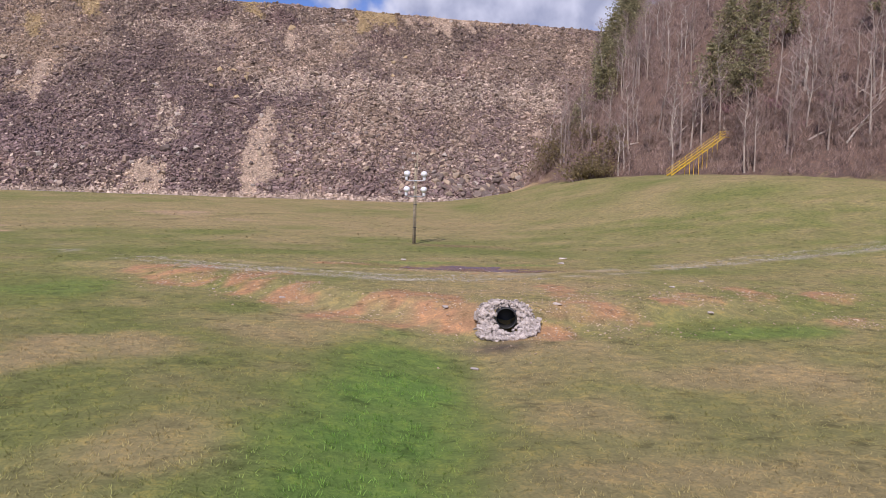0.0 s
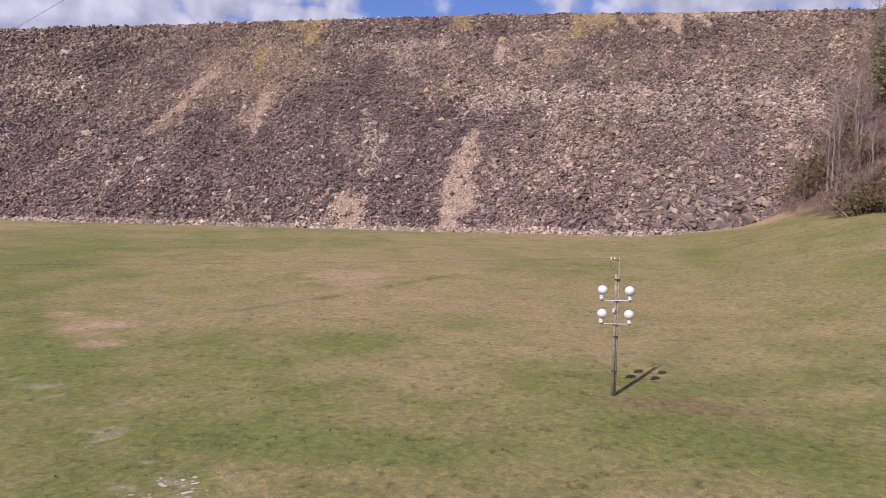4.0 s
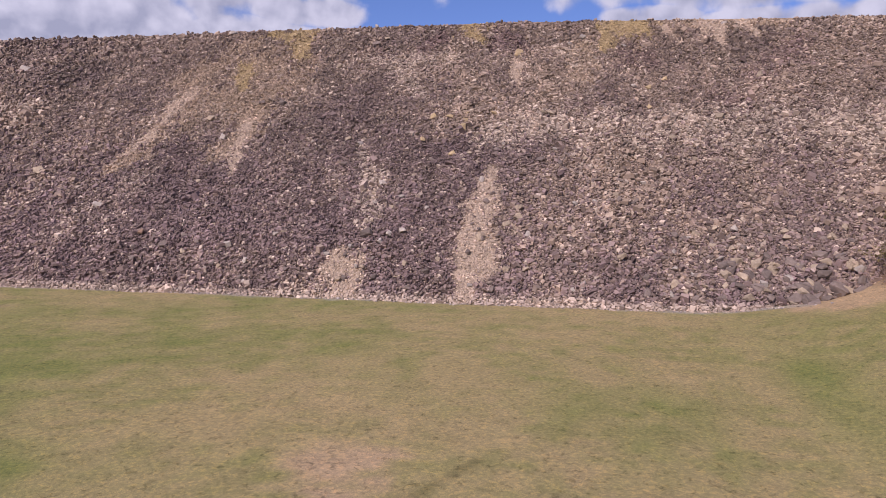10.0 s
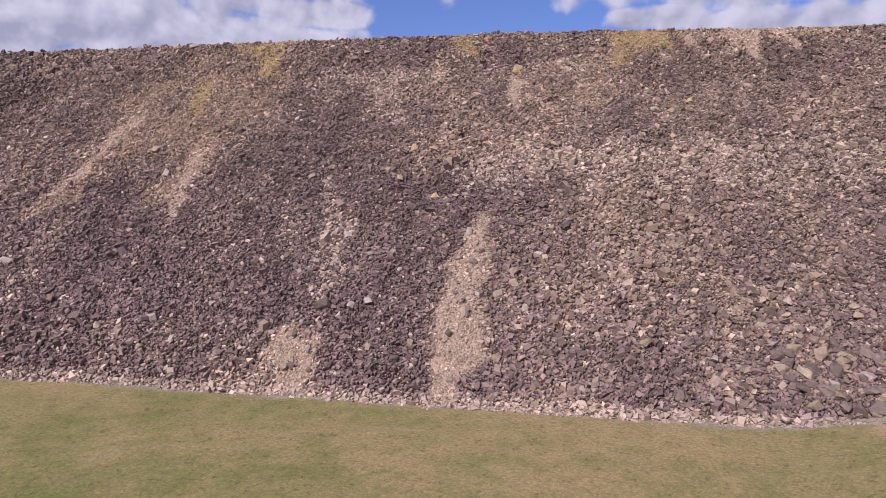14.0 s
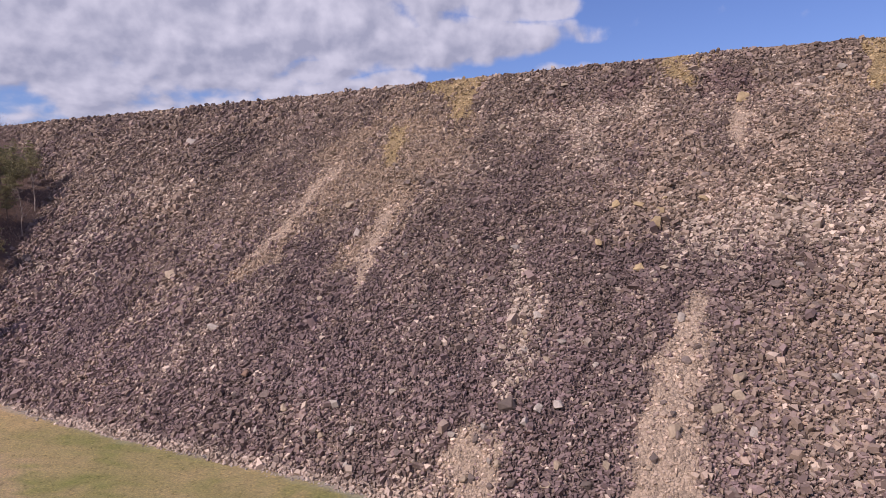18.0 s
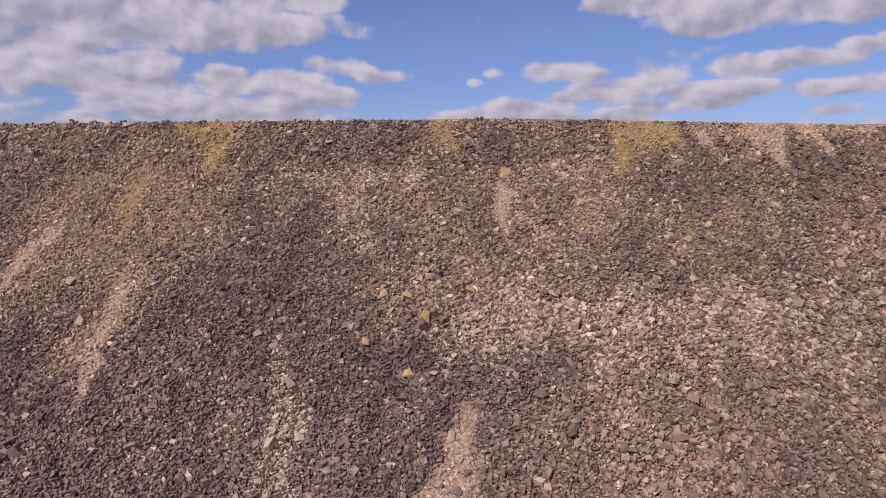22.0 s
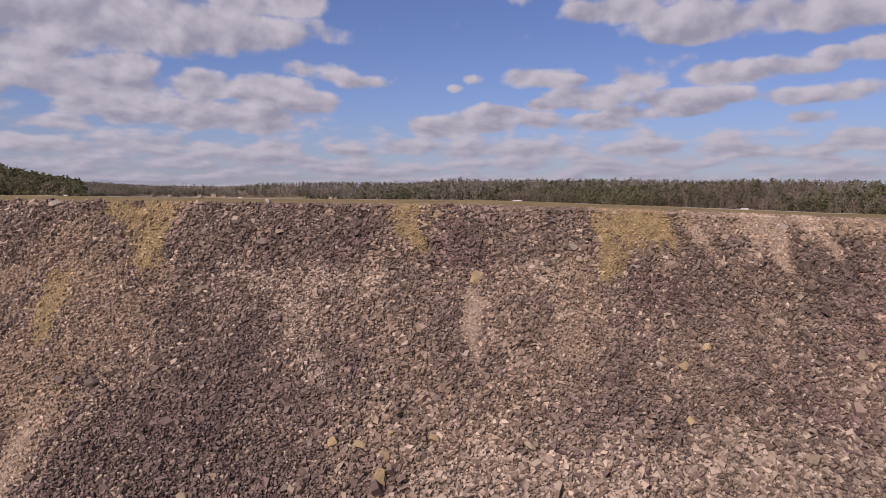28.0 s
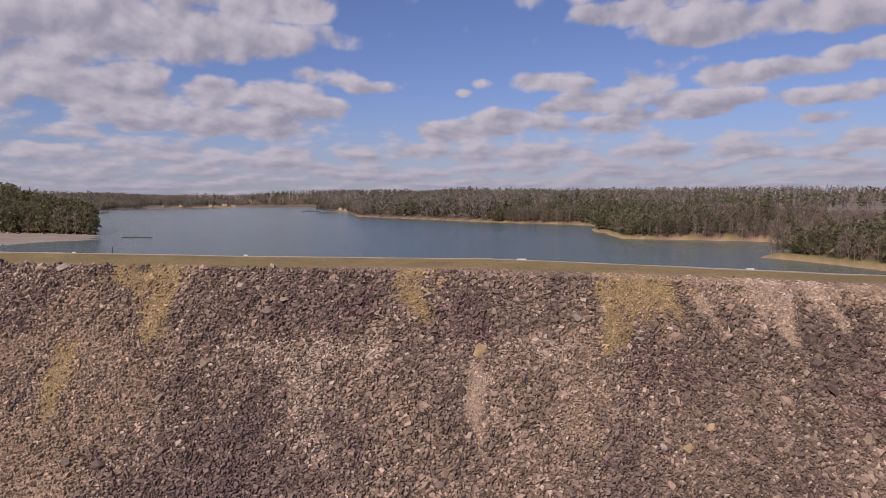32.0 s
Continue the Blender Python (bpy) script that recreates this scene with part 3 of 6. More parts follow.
    litter = np.where(y >= 112, sstep(4, 14, inland(x, y)), litter)
    c = c * (1 - litter[..., None]) + litter[..., None] * np.array(LITTER)
    mound = sstep(-12, -7, y + 3 * n2 + 0.25 * (x - 60)) * np.where(y < 12, 1, 0) * sstep(49, 54, x + 2 * n2) * (1 - sstep(64, 72, x))
    c = c * (1 - mound[..., None]) + mound[..., None] * np.array((0.36, 0.255, 0.15))
    heel = sstep(-9, -5, y + 2 * n2 + 0.1 * (x + 120)) * np.where(y < 6, 1, 0) * (1 - sstep(-122, -104, x + 5 * n1))
    c = c * (1 - heel[..., None]) + heel[..., None] * np.array((0.38, 0.265, 0.14))
    canopy = np.where(y >= 112, sstep(500, 800, y) * sstep(12, 60, inland(x, y)), 0)[..., None]
    c = c * (1 - canopy) + canopy * np.array((0.21, 0.185, 0.15)) * (1 + 0.4 * fnoise(x / 40, y / 40, 103, 3))[..., None]
    spit = np.where((y >= 112) & (x < -230) & (y < 432), 1.0, 0.0)[..., None]
    c = c * (1 - spit) + spit * np.array((0.31, 0.265, 0.22)) * (1 + 0.3 * n1)[..., None]
    shore = np.where(y >= 112, 1 - sstep(1.5, 4.5, inland(x, y)), 0)[..., None]
    shore = shore * (1 - 0.75 * spit)
    c = c * (1 - shore) + shore * np.array(SHORE)
    gravel = 0.7 * sstep(-3.6, -1.9, y + 1.6 * n2 + 0.8 * n1) * np.where((y < 40) & (x < 56) & (x > -142), 1, 0)
    c = c * (1 - gravel[..., None]) + gravel[..., None] * np.array((0.30, 0.265, 0.225))
    return c


GRASS, DRY, LUSH = (0.156, 0.166, 0.054), (0.290, 0.224, 0.114), (0.116, 0.200, 0.042)
CLAY_RED, GRAVEL, LITTER, SHORE = (0.350, 0.195, 0.108), (0.340, 0.295, 0.22), (0.128, 0.086, 0.070), (0.36, 0.26, 0.16)
# greener and barer stretches of the field: x, y, half lengths, weight
GREEN_NEAR = [(24.6, -144, 2.4, 2.2, 0.6), (37.8, -140.5, 4.0, 2.4, 0.8), (10.8, -134.9, 3, 4.5, 0.6), (18.8, -136.5, 1.6, 1.9, 0.6), (42.9, -125.8, 7, 3, 0.4), (14.2, -117.2, 10.8, 2.6, 0.5), (33.8, -113.2, 8.6, 4, 0.4),
              (-5.7, -108.2, 4, 7, 0.5), (9.1, -98.3, 4.8, 4.2, 0.45), (-22.5, -96.6, 3, 4, 0.4), (-11.7, -102.3, 2, 6, 0.4), (7, -133, 5, 5, 0.5), (21, -146, 4, 1.8, 0.3),
              (0, -100.1, 6.2, 5.2, 0.4), (12.5, -98.9, 5, 4.8, 0.45), (6, -104.5, 5, 2.8, 0.4), (17.6, -89.1, 4.6, 3.6, 0.35), (-11.5, -102, 2.4, 7.5, 0.3)]
GREEN_FAR = [(69.7, -60.5, 6, 9, 0.4), (68.4, -88, 8, 8, 0.4), (-28.5, -86.1, 3, 10, 0.4), (26.1, -50.1, 7.7, 8.3, 0.4), (44.4, -45.3, 4, 18, 0.35), (-39.5, -67.4, 5, 11, 0.35), (-28.5, -86.1, 3, 10, 0.3), (18, -47.8, 4.3, 6.5, 0.35), (24.9, -61.8, 3, 5.8, 0.35),
             (-11.8, -33, 4.4, 5, 0.45), (-49.4, -55.3, 6.3, 8.8, 0.35), (-26.4, -72.7, 4.6, 4.9, 0.35), (17.6, -52.9, 2.4, 3.4, 0.35), (46, -35.8, 4.4, 6.2, 0.3), (57.1, -69.5, 6, 10.3, 0.4), (-61, -20, 14, 5, 0.2)]
GREENER = GREEN_NEAR + GREEN_FAR
LUSHER = [(27, -122.3, 5, 0.6, 0.5), (33.2, -123.4, 3.2, 0.6, 0.5), (24.6, -143.4, 1.6, 1.6, 0.6), (24.7, -147.4, 1.5, 2.4, 0.9), (24.0, -151, 1.4, 2.0, 0.9), (23.1, -154.5, 1.3, 2.0, 0.85), (37.8, -141.2, 3.4, 1.2, 0.45), (10.8, -133.5, 2.4, 2.5, 0.35), (24.8, -140.6, 1.0, 0.7, 0.4)]
BARE_NEAR = [(17.1, -144.2, 2.0, 2.2, 0.9), (15.3, -146.6, 1.2, 3, 0.9), (34.2, -146.8, 3.2, 1.6, 0.8), (28.6, -149.9, 1.8, 1.9, 0.5), (20.1, -141.6, 1.6, 1.1, 0.6), (35.8, -147.7, 1.4, 2.3, 0.6), (20.2, -152.5, 1.3, 1.8, 0.6),
             (-10.4, -98.9, 2.5, 3.1, 0.8), (17.2, -103.7, 5.6, 5.9, 0.5), (-11.9, -96.9, 2.9, 2.9, 1.0), (-16.5, -94, 1.6, 1.4, 0.8), (-6.8, -102.8, 1.6, 1.2, 0.8), (-9.9, -110, 1.6, 1.6, 0.6), (27.1, -91.4, 3, 5, 0.6)]
BARE_FAR = [(-18, -65, 9, 17, 0.35), (-1, -47.6, 23, 20, 0.3), (29.8, -75, 11.5, 13.8, 0.45), (0.2, -66.5, 4.6, 7, 0.9), (-105.6, -23.9, 16, 9, 0.85), (10.5, -57, 4, 6.5, 0.7), (18, -21.5, 5.5, 5, 0.8), (5, -40, 5.7, 8, 0.6),
            (-12.9, -61.3, 8.6, 3.5, 0.6), (20.8, -40, 3.5, 3.3, 0.6), (-51, -27.4, 8, 6, 0.6), (-95, -12, 14, 4, 0.8), (8, -84, 20, 10, 0.3)]
BARE = BARE_NEAR + BARE_FAR
# worn patches of pale pinkish soil: x, y, half lengths, weight
SOIL = [(-10.6, -97.7, 2.5, 2.3, 0.85), (-16.7, -93.7, 1.5, 1.3, 0.8), (-6.4, -102.7, 1.4, 1.1, 0.8), (0.6, -68.2, 4.4, 6.8, 0.65), (9.1, -78.3, 2.8, 2.3, 0.6), (-9.5, -110, 1.6, 1.1, 0.6), (-98.4, -21.7, 16.9, 7.8, 0.6)]

XS = axis([(-4200, -600, 150), (-600, -200, 16), (-200, -64, 3.0), (-64, -20, 1.4), (-20, 6, 0.8), (6, 46, 0.4), (46, 72, 1.0), (72, 140, 2.5), (140, 420, 10), (420, 4300, 150)])
YS = axis([(-900, -220, 40), (-220, -168, 4), (-168, -157, 0.8), (-157, -118, 0.4), (-118, -96, 0.8), (-96, -8, 1.2), (-8, 6, 0.7), (6, 112, 4), (112, 420, 7), (420, 1100, 22), (1100, 4600, 130)])
gv, gf = grid_mesh(XS, YS, land_z)
ground = new("ground", mesh_from("ground", gv, gf, M_GROUND, {"pigment": ground_colour(gv[:, 0], gv[:, 1])}, smooth=True))
tagged(ground, "mown green and straw-coloured grass field with red clay washes", "ground", kind="structure")


def water_material():
    m, nt, b = material("lake water", 0.12)
    b.inputs["Base Color"].default_value = (0.06, 0.115, 0.110, 1)
    b.inputs["IOR"].default_value = 1.33
    co = coords(nt)
    mp = nt.nodes.new("ShaderNodeMapping")
    mp.inputs["Scale"].default_value = (0.35, 1.0, 1.0)
    link(nt, co, mp.inputs[0])
    n = mathn(nt, "ADD", noisen(nt, mp.outputs[0], 0.9, 4, 0.6), mathn(nt, "MULTIPLY", noisen(nt, mp.outputs[0], 0.06, 3, 0.5), 2.0))
    bumpn(nt, b, n, 0.8, 0.4)
    return m


wv, wf = grid_mesh(axis([(-4200, 4300, 500)]), axis([(114, 4600, 400)]), lambda x, y: 0 * x + WATER)
lake = new("water", mesh_from("water", wv, wf, water_material()))
tagged(lake, "blue-green lake with small wind ripples", "water", kind="structure")

# ---- the rockfill dam ----
STREAKS = {
    "tan": [
        [(1.1, 21.4, 1.6), (0.7, 16.2, 3.5), (-0.4, 11, 4), (0.4, 7.1, 3.6), (-0.6, 3.3, 3.3), (-0.9, -0.8, 2.4)],
        [(-25.4, 4.2, 1.2), (-24.7, 2.1, 3.6), (-23.8, -1.1, 4.3)],
        [(-87.6, 43.3, 2.1), (-89.1, 38.1, 1.7), (-89, 33.3, 1.8), (-89.6, 29.6, 1.6), (-90.6, 25.8, 1)],
        [(-64.8, 34.7, 2), (-63.5, 29.8, 1.9), (-60.8, 24.1, 1.6), (-57.7, 19.5, 0.6)],
        [(53.5, 64.8, 2.5), (55.6, 62.5, 2.3), (57.4, 59.5, 1.3)],
        [(62.4, 66.2, 1.9), (64.7, 63.7, 1.2), (65.8, 60.6, 0.9)],
        [(42.7, 63.9, 1.1), (44.5, 61, 0.9), (46.1, 59.6, 0.5)],
        [(2.9, 53.9, 0.8), (2.6, 52, 1.8), (2.4, 48.4, 1.3), (3.8, 43.2, 0.7)],
    ],
    "pale": [
        [(-30.6, 27.4, 1.2), (-27.2, 21.2, 1.8), (-24.1, 16.3, 2.8), (-22.3, 11.8, 2.9), (-21.7, 9, 1.6)],
        [(-31.5, 53.1, 1.7), (-26.6, 48.3, 2), (-22, 43, 1.6), (-20.4, 41.2, 0.7)],
        [(-45.6, 55.6, 0.9), (-31.9, 54.9, 1.2), (-22.2, 54.9, 1.7), (-13.9, 55.6, 0.9)],
        [(12.6, 57.1, 1.2), (17.6, 55.3, 1.8), (17.4, 50.2, 1.6)],
        [(-1.8, 29.6, 3.7), (6.1, 30.5, 3.7), (14, 33.1, 4.2), (22, 32.8, 4.7)],
        [(6.1, 33.5, 2.7), (15.8, 33.4, 3.2), (31.2, 33.7, 4.2), (49.9, 34.6, 4.9), (65.6, 33.2, 5.2), (83, 32.6, 5.6)],
        [(28.7, 34.7, 2.6), (38.9, 36.6, 4.1), (47.7, 35, 4.6), (57.3, 33.8, 5.7)],
        [(-135.9, 40.6, 1.3), (-152.4, 40.3, 1.7), (-162.3, 38.4, 2.7), (-152.3, 30, 2.9), (-153.1, 23.8, 2.8), (-159.7, 19.6, 2)],
    ],
    "fan": [
        [(-82.4, 54.7, 7.7), (-74.6, 47.6, 8.8), (-71.2, 42.1, 6.1), (-66.1, 35.5, 3.6)],
        [(-91.8, 49.9, 6), (-85.1, 51.8, 6.8)],
        [(-60.7, 49.2, 4.4), (-58.7, 43.7, 3.8)],
        [(-80.4, 59.1, 6.1), (-75, 51.5, 9.4), (-74.5, 46.4, 9.7), (-65.8, 40.3, 5), (-62.4, 35.6, 2.8), (-63.3, 31.3, 3.1), (-65, 27.3, 4.1)],
        [(-84.8, 44.4, 7.5), (-80.3, 38.3, 5.9)],
        [(-59.3, 51.7, 4.8), (-57.1, 45.8, 3.4)],
        [(-75.9, 56.7, 7), (-78.1, 51.6, 9.3), (-72.2, 47, 8.8), (-60.3, 45.9, 5.6)],
        [(40.1, 65.7, 1.8), (52.1, 65.2, 2.1), (64.7, 64.7, 1.9), (74.7, 64.2, 1.9)],
        [(20.6, 56.1, 4.1), (18.5, 52.4, 3.8), (18.3, 48.8, 3.3), (20.4, 45.6, 1.7)],
        [(-87.1, 42.4, 4.1), (-85.7, 28.7, 3.1), (-89.4, 22.3, 2)],
    ],
    "ochre": [
        [(-67.5, 67.9, 5.5), (-64.7, 62.3, 3), (-62.5, 57.8, 2.1), (-61.3, 55.3, 0.9)],
        [(-76.8, 67.2, 2.7), (-71.1, 65.1, 1.8), (-70.4, 62.7, 1)],
        [(-13.2, 67.3, 4.4), (-13.5, 63.9, 2.9), (-9.4, 60.8, 1.7)],
        [(31.3, 66.3, 5.4), (26.8, 63.5, 2.2), (26.8, 59.4, 1.9), (25.9, 56.2, 0.7)],
        [(31.2, 65.8, 3.4), (36.8, 64.6, 2.9), (38.9, 62.3, 1.5)],
        [(-78.2, 54.1, 1.8), (-75.9, 50, 1.9), (-73.6, 46.2, 1.2)],
    ],
    "dark": [
        [(-57, 60.5, 4.2), (-45.5, 65.4, 5.5), (-30.5, 61.8, 6.2), (-20.9, 63.8, 4.5)],
        [(-3.8, 63.1, 3.8), (5.1, 61.5, 4.8), (14.7, 63.3, 4.4), (22.2, 65.2, 3.3)],
        [(-97, 63.8, 5.7), (-76.9, 62.1, 5.2)],
        [(28.4, 55.9, 4.1), (46.8, 57, 5.4), (70.8, 56.9, 6.8)],
        [(-55.5, 50.5, 4.5), (-37.8, 46.5, 7.2), (-31.1, 40.2, 7.7)],
        [(-43.3, 45.1, 6.4), (-33.5, 41, 7), (-32.1, 35, 5.6), (-36.1, 29.6, 5.4)],
        [(-52.3, 33.8, 8.2), (-38.9, 20.6, 7.1), (-35.8, 8.2, 8.4), (-42.3, 2.1, 5.1)],
        [(-20.5, 30.8, 6.2), (-12.9, 16.4, 5.3), (-11.6, 4.1, 5.6), (-11.5, 0.9, 4.6)],
        [(-77.9, 15.6, 9.1), (-68.6, 4.2, 9.2)],
        [(-132.3, 50.8, 9.5), (-121.9, 52.7, 7.5)],
    ],
    "plum": [
        [(-38.9, 57.6, 2.1), (-33.7, 54, 1.6)],
        [(-24.2, 59.2, 2.3), (-21.7, 62.5, 1.9)],
        [(31.6, 55.2, 3.3), (37.6, 54.9, 2.8)],
        [(51.7, 42.7, 2.6), (56.1, 40.1, 2.6)],
        [(-4.5, 61.3, 2.8), (3.5, 57.3, 1.7)],
        [(-58.7, 43.7, 3), (-62.3, 57.1, 2.7)],
        [(73.5, 56.1, 3.5), (61.4, 46.6, 2.9)],
    ],
    "brown": [
        [(5.8, 12.7, 6), (20.5, 18.9, 7.4), (39.4, 21.3, 7.8), (37.4, 10.8, 6)],
        [(-10.2, 35.7, 3.6), (-5.7, 31.9, 3.4)],
        [(-11.3, 33.6, 3.3), (-11.3, 29.4, 2.4)],
        [(-103, 31.1, 7.8), (-96.2, 21.4, 7.2)],
        [(-143.2, 43, 6.9), (-120.3, 26, 7.3), (-104.1, 9.8, 6.2)],
        [(-17.8, 51.5, 5.1), (-10.5, 47.3, 4.8), (-3.3, 41.2, 4.5)],
        [(10.3, 45.3, 3.9), (10.6, 39.1, 4.5)],
    ],
}


def streak(kind, x, z):
    wob = 1.6 * fnoise(x / 5, z / 5, 61, 3)
    total = np.zeros(np.shape(x))
    for pts in STREAKS[kind]:
        total = np.maximum(total, strip(x + wob, z, pts, 0.95))
    frayed = total + (total > 0.01) * (1.15 - 0.75 * total) * (0.75 * fnoise(x / 2.6, z / 3.4, 63, 4) + 0.35 * vnoise(x / 0.8, z / 0.8, 64))
    return np.clip(sstep(0.0, 1.05, frayed), 0, 1)


def face_masks(x, z):
    """Washes of the face: sandy fans, bare sand, ochre earth, pale stone, dark stone."""
    torn = fnoise(x / 4, z / 6, 67, 3)
    return streak("fan", x, z) * np.clip(0.85 + 0.6 * torn, 0.25, 1), streak("tan", x, z), streak("ochre", x, z), streak("pale", x, z), streak("dark", x, z)


def coarse_mask(x, z):
    """Where the rubble is blocky instead of fine."""
    c = 0.95 * streak("pale", x, z) * sstep(-8, 10, x)
    c = np.maximum(c, 0.55 * sstep(2, 16, x) * sstep(40, 28, z))
    c = np.maximum(c, sstep(30, 56, x) * sstep(15, 5, z))
    c = np.maximum(c, 0.75 * sstep(56, 61, z))
    c = np.maximum(c, 0.35 * sstep(9, 3, z))
    c = np.maximum(c, 0.6 * streak("brown", x, z))
    c = np.maximum(c, 0.45 * sstep(30, 60, x))
    return np.clip(c + 0.45 * fnoise(x / 9, z / 7, 91, 3), 0, 1)


def face_out(x, z):
    """How far the rubble stands out of the plane of the face."""
    return face_bulge(x, z) + 0.45 * fnoise(x / 11, z / 7, 71, 3) + 0.36 * vnoise(x / 1.7, z / 1.2, 75)


NORMAL = np.array([0, -SLOPE, 1]) / math.hypot(1, SLOPE)


def on_face(x, z, lift=0.0):
    o = face_out(x, z) + lift
    return np.stack([x, z / SLOPE + NORMAL[1] * o, z + NORMAL[2] * o], -1)


SAND, EARTH, PURPLE, GREY, BROWN, LIGHT = (0.380, 0.274, 0.190), (0.345, 0.248, 0.125), (0.176, 0.121, 0.114), (0.210, 0.152, 0.121), (0.284, 0.205, 0.150), (0.46, 0.358, 0.276)

dam = tagged(new("rockfill_dam"), "tall rockfill dam of dark grey-purple broken stone with tan washes", "dam")


def part(name, bm, mat, parent, label="", smooth=False):
    """Links a bmesh (or a ready mesh) as one mesh object under a thing or a part."""
    if isinstance(bm, bmesh.types.BMesh):
        me = bpy.data.meshes.new(name)
        for f in bm.faces:
            f.smooth = smooth
        bm.to_mesh(me)
        bm.free()
        me.materials.append(mat)
    else:
        me = bm
    ob = new(name, me)
    ob.parent = parent
    if label:
        ob["label"] = label
    return ob


def blend_pigment(x, z, jitter):
    """Pigments for stones at (x, z): jitter picks the kind of stone."""
    fan, tan, och, pale, dark = face_masks(x, z)
    warm = streak("brown", x, z)
    n = fnoise(x / 9, z / 9, 81, 4)
    high = sstep(12, 52, z)
    right = sstep(-6, 16, x)
    k = np.clip(0.22 + 0.5 * n + 0.9 * (jitter[:, 0] - 0.5) + 0.25 * right + 0.6 * high, 0, 1)[:, None]
    c = ((1 - k) * np.array(PURPLE) + k * np.array(GREY)) * (1 - 0.14 * dark[:, None])
    plum = (0.36 * streak("plum", x, z))[:, None]
    c = (1 - plum) * c + plum * np.array((0.150, 0.082, 0.085))
    brown = 0.05 + 0.34 * n + 0.14 * right + 0.30 * high + 0.40 * warm + 0.25 * fan - 0.14 * dark - 0.4 * plum[:, 0]
    m = sstep(-0.12, 0.12, np.clip(brown, 0.04, 0.9) - jitter[:, 1])[:, None]
    c = (1 - 0.85 * m) * c + 0.85 * m * np.array(BROWN) * (0.8 + 0.4 * jitter[:, 4:5])
    light = sstep(-0.03, 0.03, np.clip(0.07 + 0.12 * n + 0.62 * pale + 0.36 * fan, 0, 1) - jitter[:, 2])[:, None]
    c = (1 - 0.75 * light) * c + 0.75 * light * np.array(LIGHT)
    for mask, col, w, odd in ((fan, np.array(SAND) * 0.95, 0.8, 0.9), (tan, (0.425, 0.318, 0.238), 0.9, 0.95), (och, EARTH, 0.75, 0.85)):
        q = (w * np.clip((mask - odd * jitter[:, 4]) * 4, 0, 1))[:, None]
        c = (1 - q) * c + q * np.array(col) * (0.8 + 0.5 * jitter[:, 0:1])
    toe = (1 - sstep(-1.1, 0.0, z))[:, None] * 0.6
    c = (1 - toe) * c + toe * np.array(LIGHT)
    return c * (0.68 + 0.72 * jitter[:, 3:4]) * (1 + 0.22 * fnoise(x / 4, z / 7, 87, 3) + 0.26 * fnoise(x / 1.3, z / 0.9, 88, 2) + 0.10 * n + 0.14 * sstep(26, 4, z))[:, None]


# the bed of fine rubble and washed-out sand between the stones
fx, fs = axis([(-330, -160, 3), (-160, 130, 0.9), (130, 200, 4)]), np.linspace(-0.045, 1.0, 132)
gx, gs = np.meshgrid(fx, fs)
gz = gs * crest_z(gx)
bed = np.maximum(streak("tan", gx, gz), streak("ochre", gx, gz))
fv = on_face(gx, gz, -0.32 + 0.30 * bed).reshape(-1, 3)
n, m = len(fx), len(fs)
fi = (np.arange(m - 1)[:, None] * n + np.arange(n - 1)[None]).ravel()
ff = np.stack([fi, fi + 1, fi + n + 1, fi + n], 1)
X, Z = gx.ravel(), gz.ravel()
fan, tan, och, pale, dark = face_masks(X, Z)
rj = np.random.default_rng(8)
# the factor 0.84 puts the shade of gaps between stones into the bed pigment
col = sum(blend_pigment(X, Z, rj.uniform(0, 1, (len(X), 5))) for _ in range(3)) / 3 * 0.84
torn = np.clip(1 + 0.9 * fnoise(X / 1.5, Z / 1.5, 93, 2), 0, 1.3)
for mask, pig, w in ((pale, LIGHT, 0.3), (fan, SAND, 0.75), (tan, (0.415, 0.308, 0.226), 1.0), (och, EARTH, 0.85)):
    q = np.clip((mask * torn if w < 0.9 else sstep(0.25, 0.75, mask * (0.5 + 0.5 * torn))) * w, 0, 1)[:, None]
    col = (1 - q) * col + q * np.array(pig)
part("face", mesh_from("face", fv, ff, M_RUBBLE, {"pigment": col}, smooth=True), None, dam, "bed of fine dark rubble, darkened further for shaded gaps, and tan sand")


def shard_shape(seed, corners):
    """A broken slab or shard bedded in the slope: its foot is buried, so it has sides and a top alone."""
    r = random.Random(seed)
    turn = [2 * math.pi * (i + r.uniform(-0.28, 0.28)) / corners for i in range(corners)]
    foot = [(0.56 * math.cos(a) * r.uniform(0.85, 1.15), 0.42 * math.sin(a) * r.uniform(0.85, 1.15), -0.34) for a in turn]
    lean = (r.uniform(-0.16, 0.16), r.uniform(-0.16, 0.16))
    top = [(x * r.uniform(0.62, 0.9) + 0.4 * lean[0], y * r.uniform(0.62, 0.9) + 0.4 * lean[1], 0.20 + lean[0] * x + lean[1] * y + r.uniform(-0.05, 0.05)) for x, y, _ in foot]
    v = np.array(foot + top)
    f = []
    for i in range(corners):
        j = (i + 1) % corners
        f += [(i, j, corners + j), (i, corners + j, corners + i)]
    f += [(corners, corners + i, corners + i + 1) for i in range(1, corners - 1)]
    return v, np.array(f)


SHARDS = [shard_shape(700 + i, 3 if i % 5 < 2 else 4) for i in range(20)]


